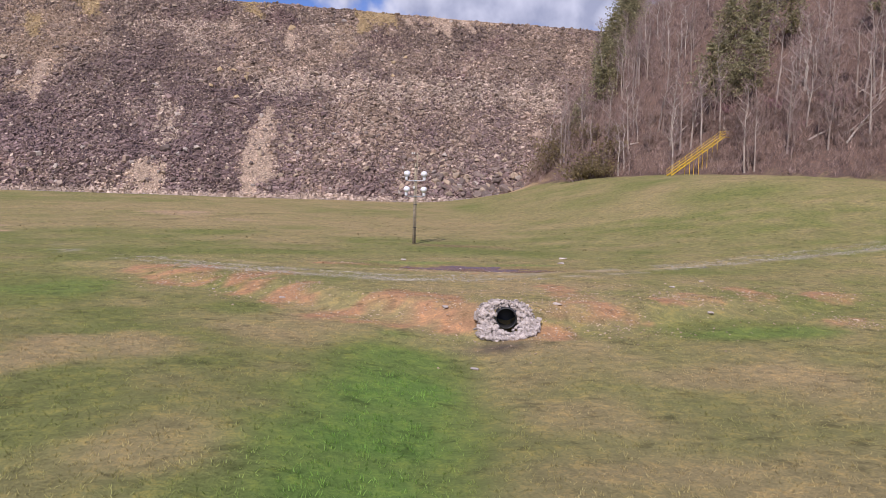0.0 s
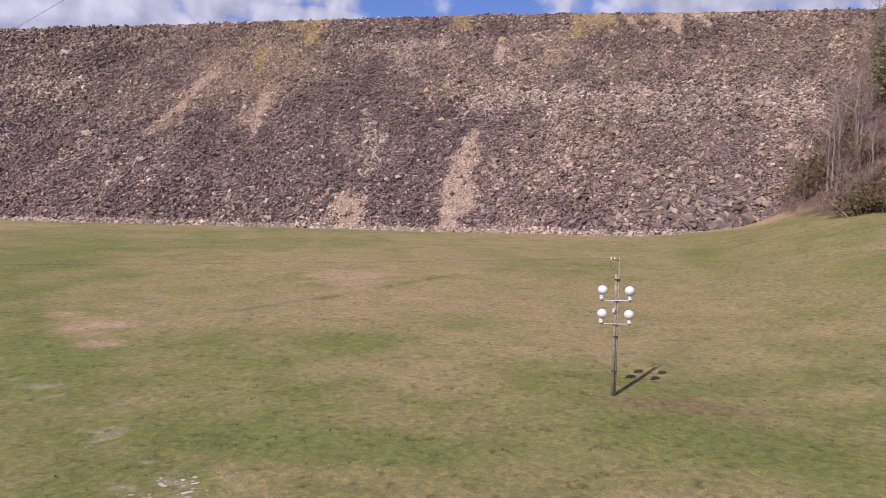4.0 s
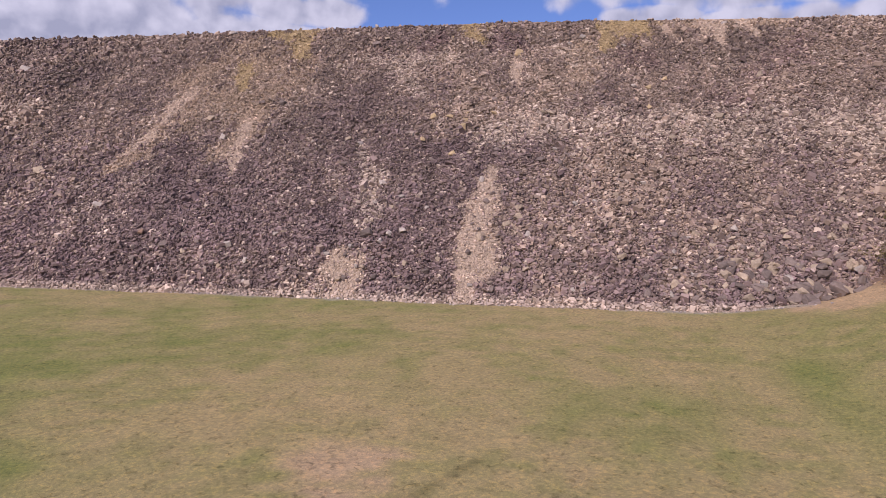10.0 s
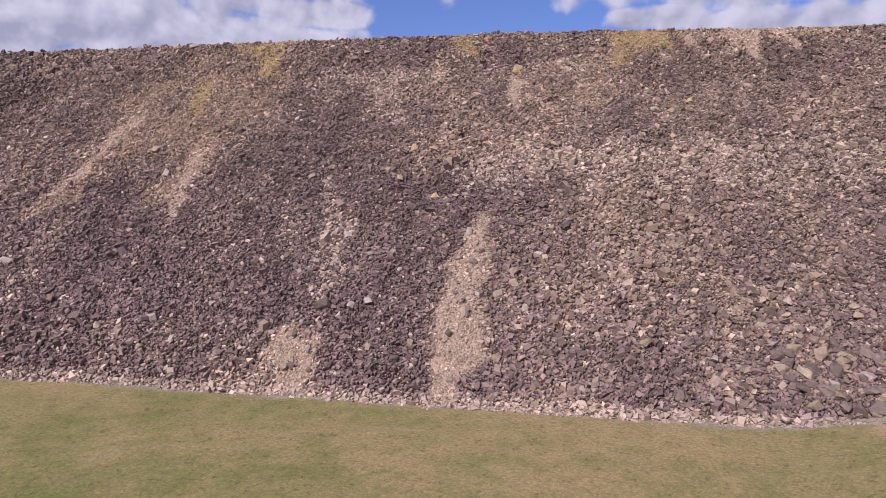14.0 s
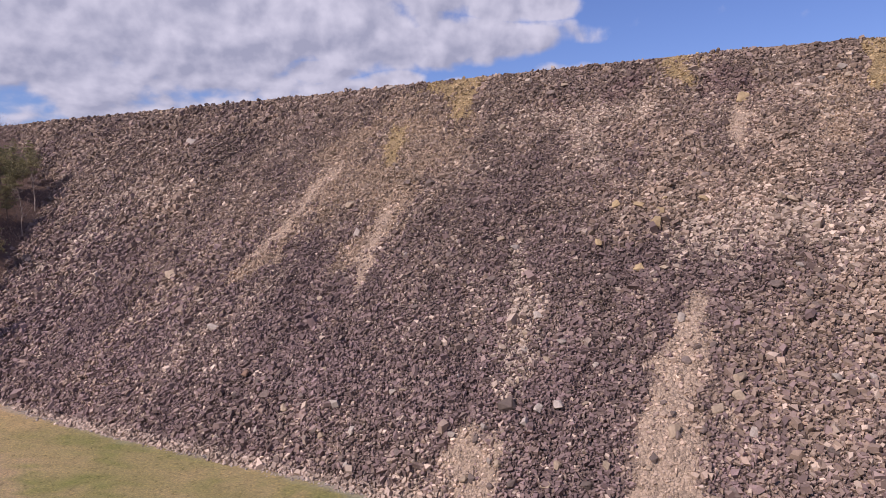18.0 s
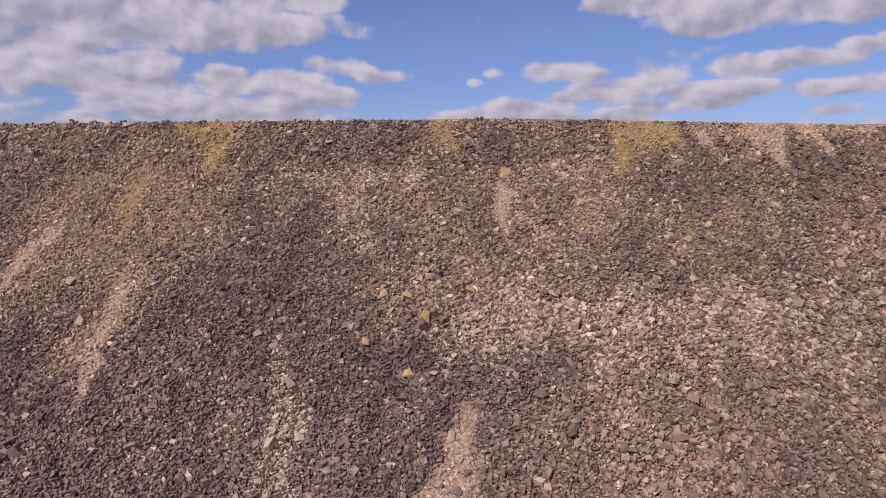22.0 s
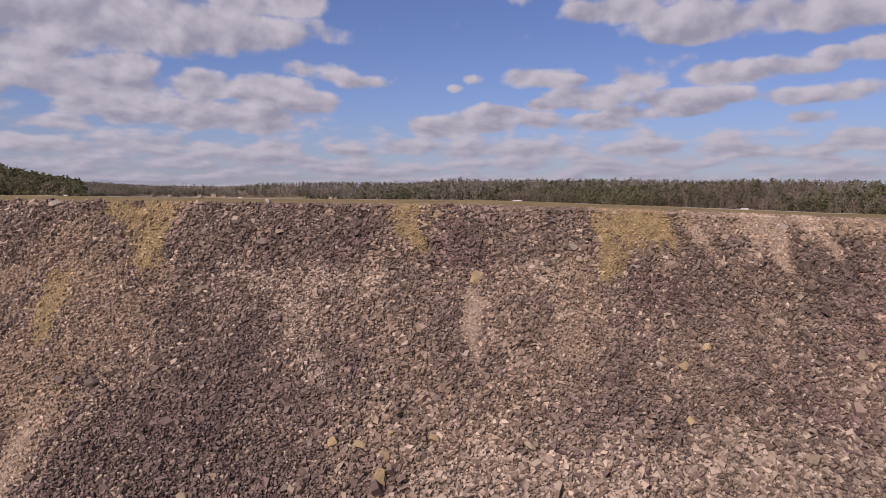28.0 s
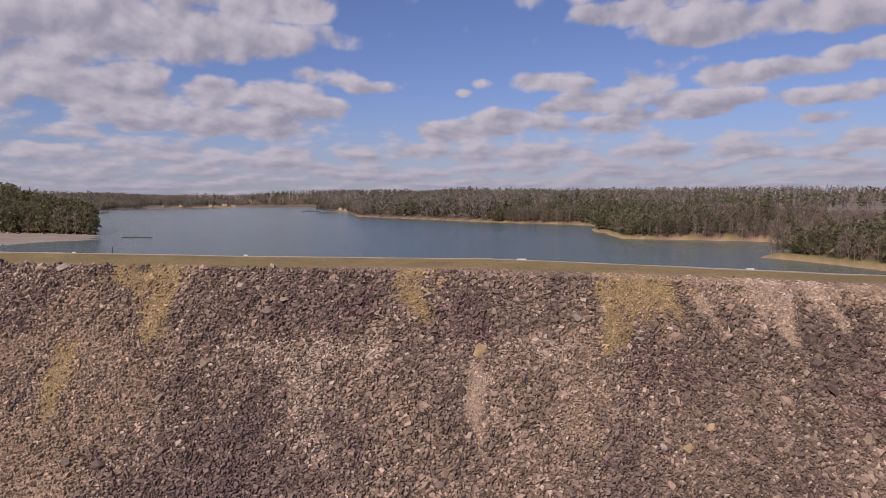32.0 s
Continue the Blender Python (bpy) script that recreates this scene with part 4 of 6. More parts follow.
def bedded(x0, x1, cell, seed, share, lo, hi, floor=-0.027, top=1.0):
    """Stones bedded side by side over a stretch of the face, one to a cell of an uneven lattice: arrays for scatter()."""
    r = np.random.default_rng(seed)
    gx, gs = np.meshgrid(np.arange(x0, x1, cell), np.arange(0, 124, cell * 0.8))
    gx[1::2] += cell / 2
    x = (gx + r.uniform(-0.42, 0.42, gx.shape) * cell).ravel()
    z = (gs + r.uniform(-0.40, 0.40, gs.shape) * cell).ravel() * math.sin(math.atan(SLOPE)) - 1.9
    ok = (z < crest_z(x) * top) & (z > floor * 70)
    x, z = x[ok], z[ok]
    fan, tan, och, pale, dark = face_masks(x, z)
    sand = np.clip(np.maximum(np.maximum(tan, och), 0.8 * fan), 0, 1)
    rough = coarse_mask(x, z)
    ok = (r.uniform(0, 1, len(x)) < share(rough) * (1 - (0.62 if cell < 0.5 else 0.35) * sand)) & (hill_z(x, z / SLOPE) < z + 3)
    x, z, sand, rough = x[ok], z[ok], sand[ok], rough[ok]
    k = len(x)
    size = cell * (lo + (hi - lo) * r.uniform(0, 1, k) ** 2.4) * (1 - 0.35 * sand)
    scale = size[:, None] * np.stack([r.uniform(0.85, 1.35, k), r.uniform(0.8, 1.2, k), r.uniform(0.55, 1.4, k)], -1)
    lay = np.broadcast_to(np.array(Matrix.Rotation(math.atan(SLOPE), 3, "X")), (k, 3, 3))
    yaw = np.where(r.uniform(0, 1, k) < 0.5, r.normal(0, 0.5, k), r.uniform(0, 6.28, k))
    rot = lay @ turns(r.uniform(0, 6.28, k), r.normal(0, 0.32, k), 0 * yaw) @ turns(yaw, 0 * yaw, 0 * yaw)
    place = on_face(x, z, size * r.normal(0.05, 0.17, k))
    return r.integers(0, len(SHARDS), k), place, rot, scale, blend_pigment(x, z, r.uniform(0, 1, (k, 5)))


def fine_share(c):
    return 0.97 - 0.45 * c


def middle_share(c):
    return 0.20 + 0.6 * c


def block_share(c):
    return 0.02 + 0.22 * c**2


LAYERS = ((-128, 112, 0.42, 1, fine_share, 0.8, 2.3), (-128, 112, 0.62, 2, middle_share, 0.9, 2.4), (-128, 112, 1.3, 3, block_share, 0.75, 1.7), (-300, -128, 0.85, 4, fine_share, 0.9, 1.8),
          (-300, -128, 1.6, 5, middle_share, 0.8, 1.4), (112, 132, 1.0, 6, fine_share, 0.9, 1.6))
for row in LAYERS:
    which, place, rot, scale, pig = bedded(*row)
    v, f, c = scatter(SHARDS, which, place, rot, scale, pig)
    layer = part("broken_stone", mesh_from("broken_stone", v, f, M_STONE, {"pigment": c}), None, dam, "dark angular broken stone")
    layer["kind"] = "stuff"

# crest of the dam and its far slope
cx = axis([(-340, 200, 4)])
CREST_BACK = 20.5


CREST_PROFILE = [(-1.0, -1.5), (0.1, -0.15), (1.2, 0.12), (5, 0.42), (10, 0.68), (16, 0.90), (18.7, 0.95), (CREST_BACK, 0.55), (CREST_BACK + 30, -14.0)]


def crest_top(x, dy):
    """Height of the crest dy metres behind its rim: it cambers up more towards the east."""
    dz = np.interp(dy, [p for p, _ in CREST_PROFILE], [q for _, q in CREST_PROFILE])
    return rim_z(x) + np.where(dz > 0, dz * (1 + 0.55 * sstep(-60, 50, x)), dz)


def stony_edge(x):
    """How far the broken stone runs back over the rim."""
    return 0.8 + 5.5 * sstep(-45, 60, x)


def crest_mesh():
    prof = CREST_PROFILE
    base = rim_y(cx)
    v = np.concatenate([np.stack([cx, base + dy, crest_top(cx, dy + 0 * cx) + 0.12 * fnoise(cx / 6, cx * 0 + dy, 95, 3)], -1) for dy, dz in prof])
    k = len(cx)
    i = (np.arange(len(prof) - 1)[:, None] * k + np.arange(k - 1)[None]).ravel()
    f = np.stack([i, i + 1, i + k + 1, i + k], 1)
    w = np.repeat(np.array([p[0] for p in prof]), k)
    grass = np.array((0.225, 0.175, 0.088))[None] * (1 + 0.25 * fnoise(v[:, 0] / 9, v[:, 1] / 2, 97, 3))[:, None]
    grass = np.where((w < stony_edge(v[:, 0]))[:, None], np.array((0.27, 0.205, 0.145)), grass)
    road = (np.abs(w - 18.7) < 0.6)[:, None]
    far = (w > CREST_BACK)[:, None]
    c = np.where(road, np.array((0.56, 0.50, 0.42)), grass)
    return mesh_from("crest", v, f, M_GROUND, {"pigment": np.where(far, np.array((0.25, 0.22, 0.19)), c)}, smooth=True)


rim = np.random.default_rng(29)
ex = rim.uniform(-70, 110, 7000)
ed = rim.uniform(-0.8, 1, 7000) * (stony_edge(ex) + 0.5 * rim.normal(0, 1, 7000))
ed = np.abs(ed)
esize = rim.uniform(0.3, 0.8, 7000)
v, f, c = scatter(SHARDS, rim.integers(0, len(SHARDS), 7000), np.stack([ex, rim_y(ex) + ed, crest_top(ex, ed) + 0.02], -1), turns(rim.uniform(0, 6.28, 7000), rim.normal(0, 0.25, 7000), rim.uniform(0, 6.28, 7000)),
                  esize[:, None] * np.array((1.1, 1.0, 0.7)), blend_pigment(ex, crest_z(ex) - 0.4 * ed, rim.uniform(0, 1, (7000, 5))))
layer = part("broken_stone", mesh_from("broken_stone", v, f, M_STONE, {"pigment": c}), None, dam, "small broken stone along the rim")
layer["kind"] = "stuff"
part("crest", crest_mesh(), None, dam, "dry olive grass strip along the crest with a pale gravel edge")

# large single stones on the face: x, height, length, pigment
BOULDER_KINDS = {"dark": (0.175, 0.130, 0.108), "tan": (0.33, 0.25, 0.175), "ochre": (0.37, 0.265, 0.145), "pale": (0.36, 0.30, 0.25), "red": (0.27, 0.165, 0.115)}


def boulder_material(name, colour):
    m, nt, b = material(name, 0.9)
    info = nt.nodes.new("ShaderNodeObjectInfo")
    co = coords(nt)
    n = noisen(nt, co, 3.0, 6, 0.65, 0.3)
    dark, lite = tuple(c * 0.72 for c in colour), tuple(min(1, c * 1.2) for c in colour)
    base = rampn(nt, n, [(0.32, dark), (0.68, lite)])
    k = mathn(nt, "ADD", mathn(nt, "MULTIPLY", info.outputs["Random"], 0.5), 0.75)
    comb = nt.nodes.new("ShaderNodeCombineColor")
    for i in range(3):
        link(nt, k, comb.inputs[i])
    link(nt, mixn(nt, 1.0, base, comb.outputs[0], "MULTIPLY"), b.inputs["Base Color"])
    bumpn(nt, b, n, 0.5, 0.08)
    return m


def boulder_meshes():
    made = {}
    for kind, colour in BOULDER_KINDS.items():
        mat = boulder_material(kind + " boulder stone", colour)
        made[kind] = []
        for i in range(5):
            bm = rock_shape(300 + i + 10 * len(made), 14)
            bmesh.ops.bevel(bm, geom=bm.edges[:], offset=0.025, segments=1, affect="EDGES")
            me = bpy.data.meshes.new("boulder")
            bm.to_mesh(me)
            bm.free()
            me.materials.append(mat)
            made[kind].append(me)
    return made


BOULDERS = boulder_meshes()
FACE_TURN = Matrix.Rotation(math.atan(SLOPE), 3, "X")


def boulder(r, x, z, size, kind, flat=0.8):
    p = on_face(np.array(x), np.array(z), 0.12 * size)
    ob = new("boulder", r.choice(BOULDERS[kind]))
    ob.parent = dam
    turn = FACE_TURN @ Euler((r.gauss(0, 0.3), r.gauss(0, 0.3), r.uniform(0, 6.3))).to_matrix()
    ob.matrix_basis = Matrix.LocRotScale(Vector(p), turn.to_quaternion(), Vector((size, size * r.uniform(0.75, 1.1), size * flat * r.uniform(0.8, 1.3))))


BOULDERS_TOP = [
    (2.3, 55.6, 3.3, "ochre"), (19.8, 60.4, 2.2, "pale"), (20.7, 58.7, 2.0, "tan"), (16.7, 61.5, 1.6, "tan"), (16.2, 58.6, 1.8, "pale"), (-5.2, 43.2, 1.8, "tan"),
    (-48.4, 52.9, 2.8, "tan"), (-91.1, 67.3, 3.5, "pale"), (-37.7, 62.2, 2.0, "tan"), (-43.2, 68.1, 2.1, "pale"), (16.3, 64.7, 1.7, "dark"), (30.7, 58.4, 2.0, "pale"),
    (12.2, 53.5, 1.5, "tan"), (58.2, 64.4, 1.8, "pale"), (-40.3, 60.3, 2.6, "dark"), (-53.9, 47.8, 2.3, "tan"), (-15.7, 34.7, 1.9, "ochre"), (-11.7, 34.6, 2.2, "ochre"),
    (-7.7, 33.8, 2.1, "ochre"), (-7.8, 31.9, 2.4, "ochre"), (-7.8, 35.9, 1.4, "ochre"), (-1.2, 35.7, 2.0, "ochre"), (-16.5, 28.5, 2.1, "ochre"),
]
BOULDERS_MIDDLE = [
    (-8.7, 25.2, 2.1, "ochre"), (-34.9, 29.1, 2.1, "tan"), (-31.2, 27.4, 2.2, "pale"), (-68.0, 29.9, 2.8, "pale"), (36.2, 46.1, 2.1, "ochre"), (32.7, 45.7, 2.1, "pale"),
    (62.6, 47.1, 2.5, "tan"), (40.2, 48.4, 1.8, "ochre"), (39.7, 31.2, 2.0, "tan"), (50.8, 36.6, 2.5, "tan"), (55.0, 36.0, 2.0, "tan"), (35.8, 40.0, 1.8, "ochre"),
    (10.9, 35.9, 1.7, "tan"), (-58.0, 39.8, 2.9, "dark"), (-63.8, 39.9, 2.5, "dark"), (-75.2, 35.6, 2.6, "tan"), (23.7, 44.7, 2.0, "dark"), (11.1, 23.7, 2.2, "dark"),
    (-1.7, 39.9, 2.3, "dark"), (-21.8, 17.9, 2.5, "pale"), (-14.1, 8.4, 2.4, "pale"), (-16.7, 7.9, 1.7, "pale"), (-69.3, 7.2, 2.5, "red"),
]
BOULDERS_LOW = [
    (-48.9, 5.4, 2.6, "pale"), (-27.7, 4.4, 1.7, "pale"), (-21.9, 13.9, 1.4, "pale"), (1.1, 7.6, 2.3, "tan"), (36.1, 4.9, 2.3, "pale"), (20.1, 1.5, 2.2, "pale"),
    (26.8, 5.2, 2.1, "tan"), (6.6, 2.9, 2.2, "tan"), (25.1, 8.7, 1.4, "tan"), (40.6, 10.8, 2.1, "tan"), (47.6, 11.8, 2.0, "pale"), (63.0, 9.9, 2.4, "tan"),
    (44.0, 6.9, 1.8, "pale"), (7.7, 13.2, 2.5, "tan"), (7.9, 11.4, 1.9, "tan"), (5.7, 10.0, 2.0, "tan"), (-84.8, 12.7, 2.7, "pale"), (59.5, 3.8, 3.3, "dark"),
    (55.6, 1.9, 3.1, "dark"), (60.9, 1.9, 3.3, "dark"), (56.5, -0.4, 3.5, "dark"), (53.9, 0.5, 2.6, "dark"), (54.0, 3.6, 2.2, "pale"),
]
BOULDERS_LEFT = [
    (65.2, 4.7, 2.5, "pale"), (59.9, 6.6, 2.8, "dark"), (56.3, 5.4, 2.6, "dark"), (60.2, -0.3, 2.7, "dark"), (49.6, 2.5, 2.3, "pale"), (35.8, 2.4, 2.4, "tan"),
    (30.9, 0.7, 2.4, "dark"), (45.0, 3.1, 2.1, "dark"), (39.9, 4.0, 2.0, "dark"), (56.1, 10.0, 2.3, "tan"), (53.7, 25.6, 2.0, "tan"), (12.6, 35.6, 2.2, "tan"),
    (-154.6, 55.2, 4.3, "pale"), (-30.5, 10.0, 1.6, "pale"), (-108.7, 20.5, 3.3, "tan"), (-62.7, 5.3, 1.9, "dark"), (-21.1, 7.8, 3.1, "dark"), (-67.8, 3.1, 1.7, "dark"),
]
KNOWN = BOULDERS_TOP + BOULDERS_MIDDLE + BOULDERS_LOW + BOULDERS_LEFT
rb = random.Random(5)
for x, z, size, kind in KNOWN:
    boulder(rb, x, z, size, kind)
for i in range(262):
    x = rb.uniform(-70, 76) if i % 3 else rb.uniform(30, 66)
    z = 0.4 + 30 * rb.random() ** 1.6 if i % 3 else 12 * rb.random() ** 1.3
    boulder(rb, x, z, rb.uniform(1.2, 2.1) * (1.5 if x > 44 and z < 7 else 0.85), rb.choice(["dark", "dark", "dark", "tan", "pale"] if x < 40 else ["dark", "dark", "tan"]))

# ---- mesh helpers for built things ----


def tube(bm, pts, radii, sides=8):
    """A tapering tube along points, closed at both ends."""
    rings = []
    for i, p in enumerate(pts):
        p = Vector(p)
        a, b = Vector(pts[max(i - 1, 0)]), Vector(pts[min(i + 1, len(pts) - 1)])
        d = (b - a).normalized()
        u = d.orthogonal().normalized()
        if abs(d.z) < 0.99:
            u = d.cross(Vector((0, 0, 1))).normalized()
        w = d.cross(u)
        rad = radii[i] if isinstance(radii, (list, tuple)) else radii
        rings.append([bm.verts.new(p + rad * (math.cos(2 * math.pi * k / sides) * u + math.sin(2 * math.pi * k / sides) * w)) for k in range(sides)])
    for r0, r1 in zip(rings[:-1], rings[1:]):
        for k in range(sides):
            bm.faces.new((r0[k], r0[(k + 1) % sides], r1[(k + 1) % sides], r1[k]))
    bm.faces.new(rings[0][::-1])
    bm.faces.new(rings[-1])
    return bm


def box(bm, centre, size, turn=None):
    m = Matrix.Translation(centre) @ (turn.to_4x4() if turn else Matrix()) @ Matrix.Diagonal((*size, 1))
    bmesh.ops.create_cube(bm, size=1.0, matrix=m)
    return bm


def lathe(bm, prof, sides=20, m=None):
    """Turns a profile of (radius, z) round the z axis."""
    m = m or Matrix()
    rings = [[bm.verts.new(m @ Vector((r * math.cos(2 * math.pi * k / sides), r * math.sin(2 * math.pi * k / sides), z))) for k in range(sides)] for r, z in prof]
    for r0, r1 in zip(rings[:-1], rings[1:]):
        for k in range(sides):
            bm.faces.new((r0[k], r0[(k + 1) % sides], r1[(k + 1) % sides], r1[k]))
    bm.faces.new(rings[0][::-1])
    bm.faces.new(rings[-1])
    return bm


def gz(x, y):
    return float(land_z(np.array(x), np.array(y)))


M_POLE = plain("weathered pole timber", (0.27, 0.225, 0.155), 0.85, 0, 6.0, 0.35, 0.3)
M_ALU = plain("spun aluminium painted white", (0.74, 0.73, 0.76), 0.35, 0.1, 3.0, 0.08)
M_STEEL = plain("galvanised steel", (0.42, 0.42, 0.43), 0.45, 0.7, 12.0, 0.2)
M_DARKMETAL = plain("dark fittings", (0.07, 0.065, 0.06), 0.6, 0.3, 12.0, 0.2)
M_YELLOW = plain("yellow safety paint", (0.62, 0.40, 0.035), 0.5, 0.0, 4.0, 0.2)
M_PIPE = plain("corrugated black pipe", (0.025, 0.024, 0.024), 0.5, 0.0, 6.0, 0.3)
M_WIRE = plain("grey cable", (0.26, 0.25, 0.25), 0.6, 0.2, 2.0, 0.2)
M_CABLE = plain("dark service cable", (0.09, 0.085, 0.08), 0.6, 0.0, 2.0, 0.2)
M_CERAMIC = plain("pale insulator", (0.55, 0.52, 0.47), 0.3, 0.0, 9.0, 0.1)

# ---- floodlight pole ----
PX, PY = 28.55, -106.9
PZ = gz(PX, PY)
flood = tagged(new("floodlight_pole"), "weathered timber pole carrying four white floodlights in the field", "light pole")
flood.location = (PX, PY, PZ)
TOP = 0.20 - PZ
bm = bmesh.new()
tube(bm, [(-0.04, 0, -0.5), (-0.04, 0, TOP * 0.5), (-0.04, 0, TOP - 0.95)], [0.105, 0.085, 0.07], 14)
part("pole", bm, M_POLE, flood, smooth=True)
bm = bmesh.new()
tube(bm, [(0.10, 0.0, 0.1), (0.10, 0.0, TOP * 0.5), (0.11, 0.0, TOP)], [0.045, 0.045, 0.04], 10)
part("mast_pipe", bm, M_POLE, flood, "slender weathered mast beside the pole", smooth=True)
for band_z in (1.4, TOP - 4.4, TOP - 1.25):
    bm = bmesh.new()
    tube(bm, [(0.02, 0, band_z - 0.03), (0.02, 0, band_z + 0.03)], 0.155, 12)
    part("band", bm, M_DARKMETAL, flood, "dark strap round pole and mast")
bm = bmesh.new()
tube(bm, [(-0.32, -0.05, TOP - 0.25), (-0.38, -0.06, TOP - 0.52), (-0.22, -0.05, TOP - 0.72), (-0.02, -0.04, TOP - 0.62), (0.02, -0.04, TOP - 0.95)], 0.014, 6)
part("drip_loop", bm, M_DARKMETAL, flood, "dark drip loop of cable")
for arm_z in (-2.20 - PZ, -3.50 - PZ):
    bm = bmesh.new()
    tube(bm, [(-0.82, -0.14, arm_z - 0.02), (0, -0.14, arm_z), (0.76, -0.14, arm_z + 0.02)], 0.032, 8)
    part("cross_arm", bm, M_STEEL, flood)
    bm = bmesh.new()
    lathe(bm, [(0.12, -0.06), (0.12, 0.06)], 14, Matrix.Translation((0, 0, arm_z)))
    part("clamp", bm, M_STEEL, flood)
    for side in (-0.79, 0.73):
        tip = Matrix.Translation((side, -0.16, arm_z + 0.05)) @ Euler((radians(10), radians(5 if side < 0 else -5), 0)).to_matrix().to_4x4()
        bm = bmesh.new()
        lathe(bm, [(0.06, -0.04), (0.10, 0.0), (0.125, 0.03), (0.13, 0.10), (0.122, 0.11), (0.13, 0.20), (0.122, 0.21), (0.13, 0.30), (0.165, 0.34), (0.18, 0.37)], 16, tip)
        lamp = part("floodlight", bm, M_ALU, flood, "white spun-metal floodlight", smooth=False)
        bm = bmesh.new()
        prof = [(0.15, 0.33)] + [(0.275 * math.sin(radians(a)), 0.53 - 0.255 * math.cos(radians(a))) for a in (30, 45, 60, 75, 90, 105, 120, 135, 150, 165, 176)]
        lathe(bm, prof, 22, tip)
        part("reflector", bm, M_ALU, lamp, smooth=True)
        bm = bmesh.new()
        box(bm, tip @ Vector((0, 0.0, -0.03)), (0.09, 0.09, 0.10))
        part("bracket", bm, M_DARKMETAL, lamp)
bm = bmesh.new()
tube(bm, [(-0.36, -0.05, TOP - 0.14), (0.10, -0.05, TOP - 0.20)], 0.022, 8)
part("service_bracket", bm, M_DARKMETAL, flood)
for dz, dx in ((-0.08, -0.16), (-0.10, -0.34)):
    bm = bmesh.new()
    lathe(bm, [(0.03, -0.08), (0.06, -0.05), (0.04, 0.0), (0.06, 0.04), (0.03, 0.08)], 12, Matrix.Translation((dx, -0.06, TOP + dz)))
    part("insulator", bm, M_CERAMIC, flood, "pale ceramic insulator")
bm = bmesh.new()
box(bm, (-0.14, -0.14, -2.75 - PZ), (0.16, 0.12, 0.24))
bmesh.ops.bevel(bm, geom=bm.edges[:], offset=0.015, segments=2, affect="EDGES")
part("junction_box", bm, M_CERAMIC, flood, "pale junction box")

# its twin farther west in the field, which throws its shadow into view
copy_thing(flood, pose(-19.0, -111.7, gz(-19.0, -111.7)))


def wire(name, label, a, b, sag, radius, mat=None):
    bm = bmesh.new()
    a, b = Vector(a), Vector(b)
    pts = [a.lerp(b, k / 40) - Vector((0, 0, sag * 4 * (k / 40) * (1 - k / 40))) for k in range(41)]
    tube(bm, pts, radius, 5)
    me = bpy.data.meshes.new(name)
    bm.to_mesh(me)
    bm.free()
    me.materials.append(mat or M_WIRE)
    return tagged(new(name, me), label, "cable")


wire("service_cable", "thin dark service cable running off from the floodlight pole", (PX - 0.36, PY - 0.05, 0.10), (-72, -152.6, 0.95), 0.8, 0.005, M_CABLE)
wire("overhead_wire", "thin overhead power wire crossing the sky", (262.0, -178.0, 88.9), (-90.0, -82.1, -6.1), 0.0, 0.015)
wire("overhead_wire", "thin overhead power wire crossing the sky", (240.0, -167.8, 91.5), (-121.5, -69.3, -6.0), 0.0, 0.015)

# ---- culvert ----
CX, CY = 28.97, -139.9
CZ = gz(CX, CY - 1.3) + 0.66
culvert = tagged(new("culvert"), "black culvert pipe in a collar of pale grey stones", "culvert")
culvert.location = (CX, CY, CZ)
bm = bmesh.new()
AXIS = Euler((radians(-90), 0, radians(-12))).to_matrix().to_4x4()
ribs = []
for i in range(10):
    z = -0.10 + i * 0.1
    ribs += [(0.385, z), (0.405, z + 0.05)]
inner = [(r - 0.03, z) for r, z in ribs][::-1]
lathe(bm, ribs[::-1] + inner[::-1] + [(0.02, 0.80)], 24, AXIS)
part("pipe", bm, M_PIPE, culvert, "black corrugated pipe", smooth=True)
rc = random.Random(8)
M_COLLAR = boulder_material("pale limestone rubble", (0.45, 0.385, 0.345))
collar_meshes = []
for i in range(6):
    bm = rock_shape(500 + i, 13)
    bmesh.ops.bevel(bm, geom=bm.edges[:], offset=0.04, segments=1, affect="EDGES")
    me = bpy.data.meshes.new("collar_stone")
    bm.to_mesh(me)
    bm.free()
    me.materials.append(M_COLLAR)
    collar_meshes.append(me)
made = 0
while made < 299:
    size = rc.uniform(0.09, 0.25)
    if made % 5 < 3:
        ox, oz = rc.uniform(-1.05, 1.05), rc.uniform(-0.45, 0.58)
        if (ox / 1.1) ** 2 + ((oz + 0.1) / 0.68) ** 2 > 1 or ox**2 + (oz + 0.02)**2 < 0.43**2:
            continue
        # stones lean back up the bank round the pipe
        oy = -0.32 + 0.55 * (oz + 0.4) + 0.25 * abs(ox) + rc.uniform(-0.07, 0.05)
    else:
        ox, oy = rc.uniform(-1.15, 1.2), rc.uniform(-1.15, -0.25)
        if (ox / 1.2) ** 2 + ((oy + 0.3) / 0.85) ** 2 > 1:
            continue
        if abs(ox) < 0.36 and oy > -0.55:
            continue
        oz = max(gz(CX + ox, CY + oy) - CZ + 0.09 + 0.22 * max(0.0, 1 - abs(oy + 0.25) / 0.6), -0.6)
    ob = new("collar_stone", rc.choice(collar_meshes))
    ob.parent = culvert
    ob.matrix_basis = Matrix.LocRotScale(Vector((ox, oy, oz)), Euler((rc.uniform(-0.6, 0.9), rc.uniform(-0.5, 0.5), rc.uniform(0, 6.3))), Vector((size, size, size * 1.3)))
    made += 1
rr = np.random.default_rng(19)
n = 1500
ox, u = rr.uniform(-1.2, 1.2, n), rr.uniform(-1.1, 0.62, n)
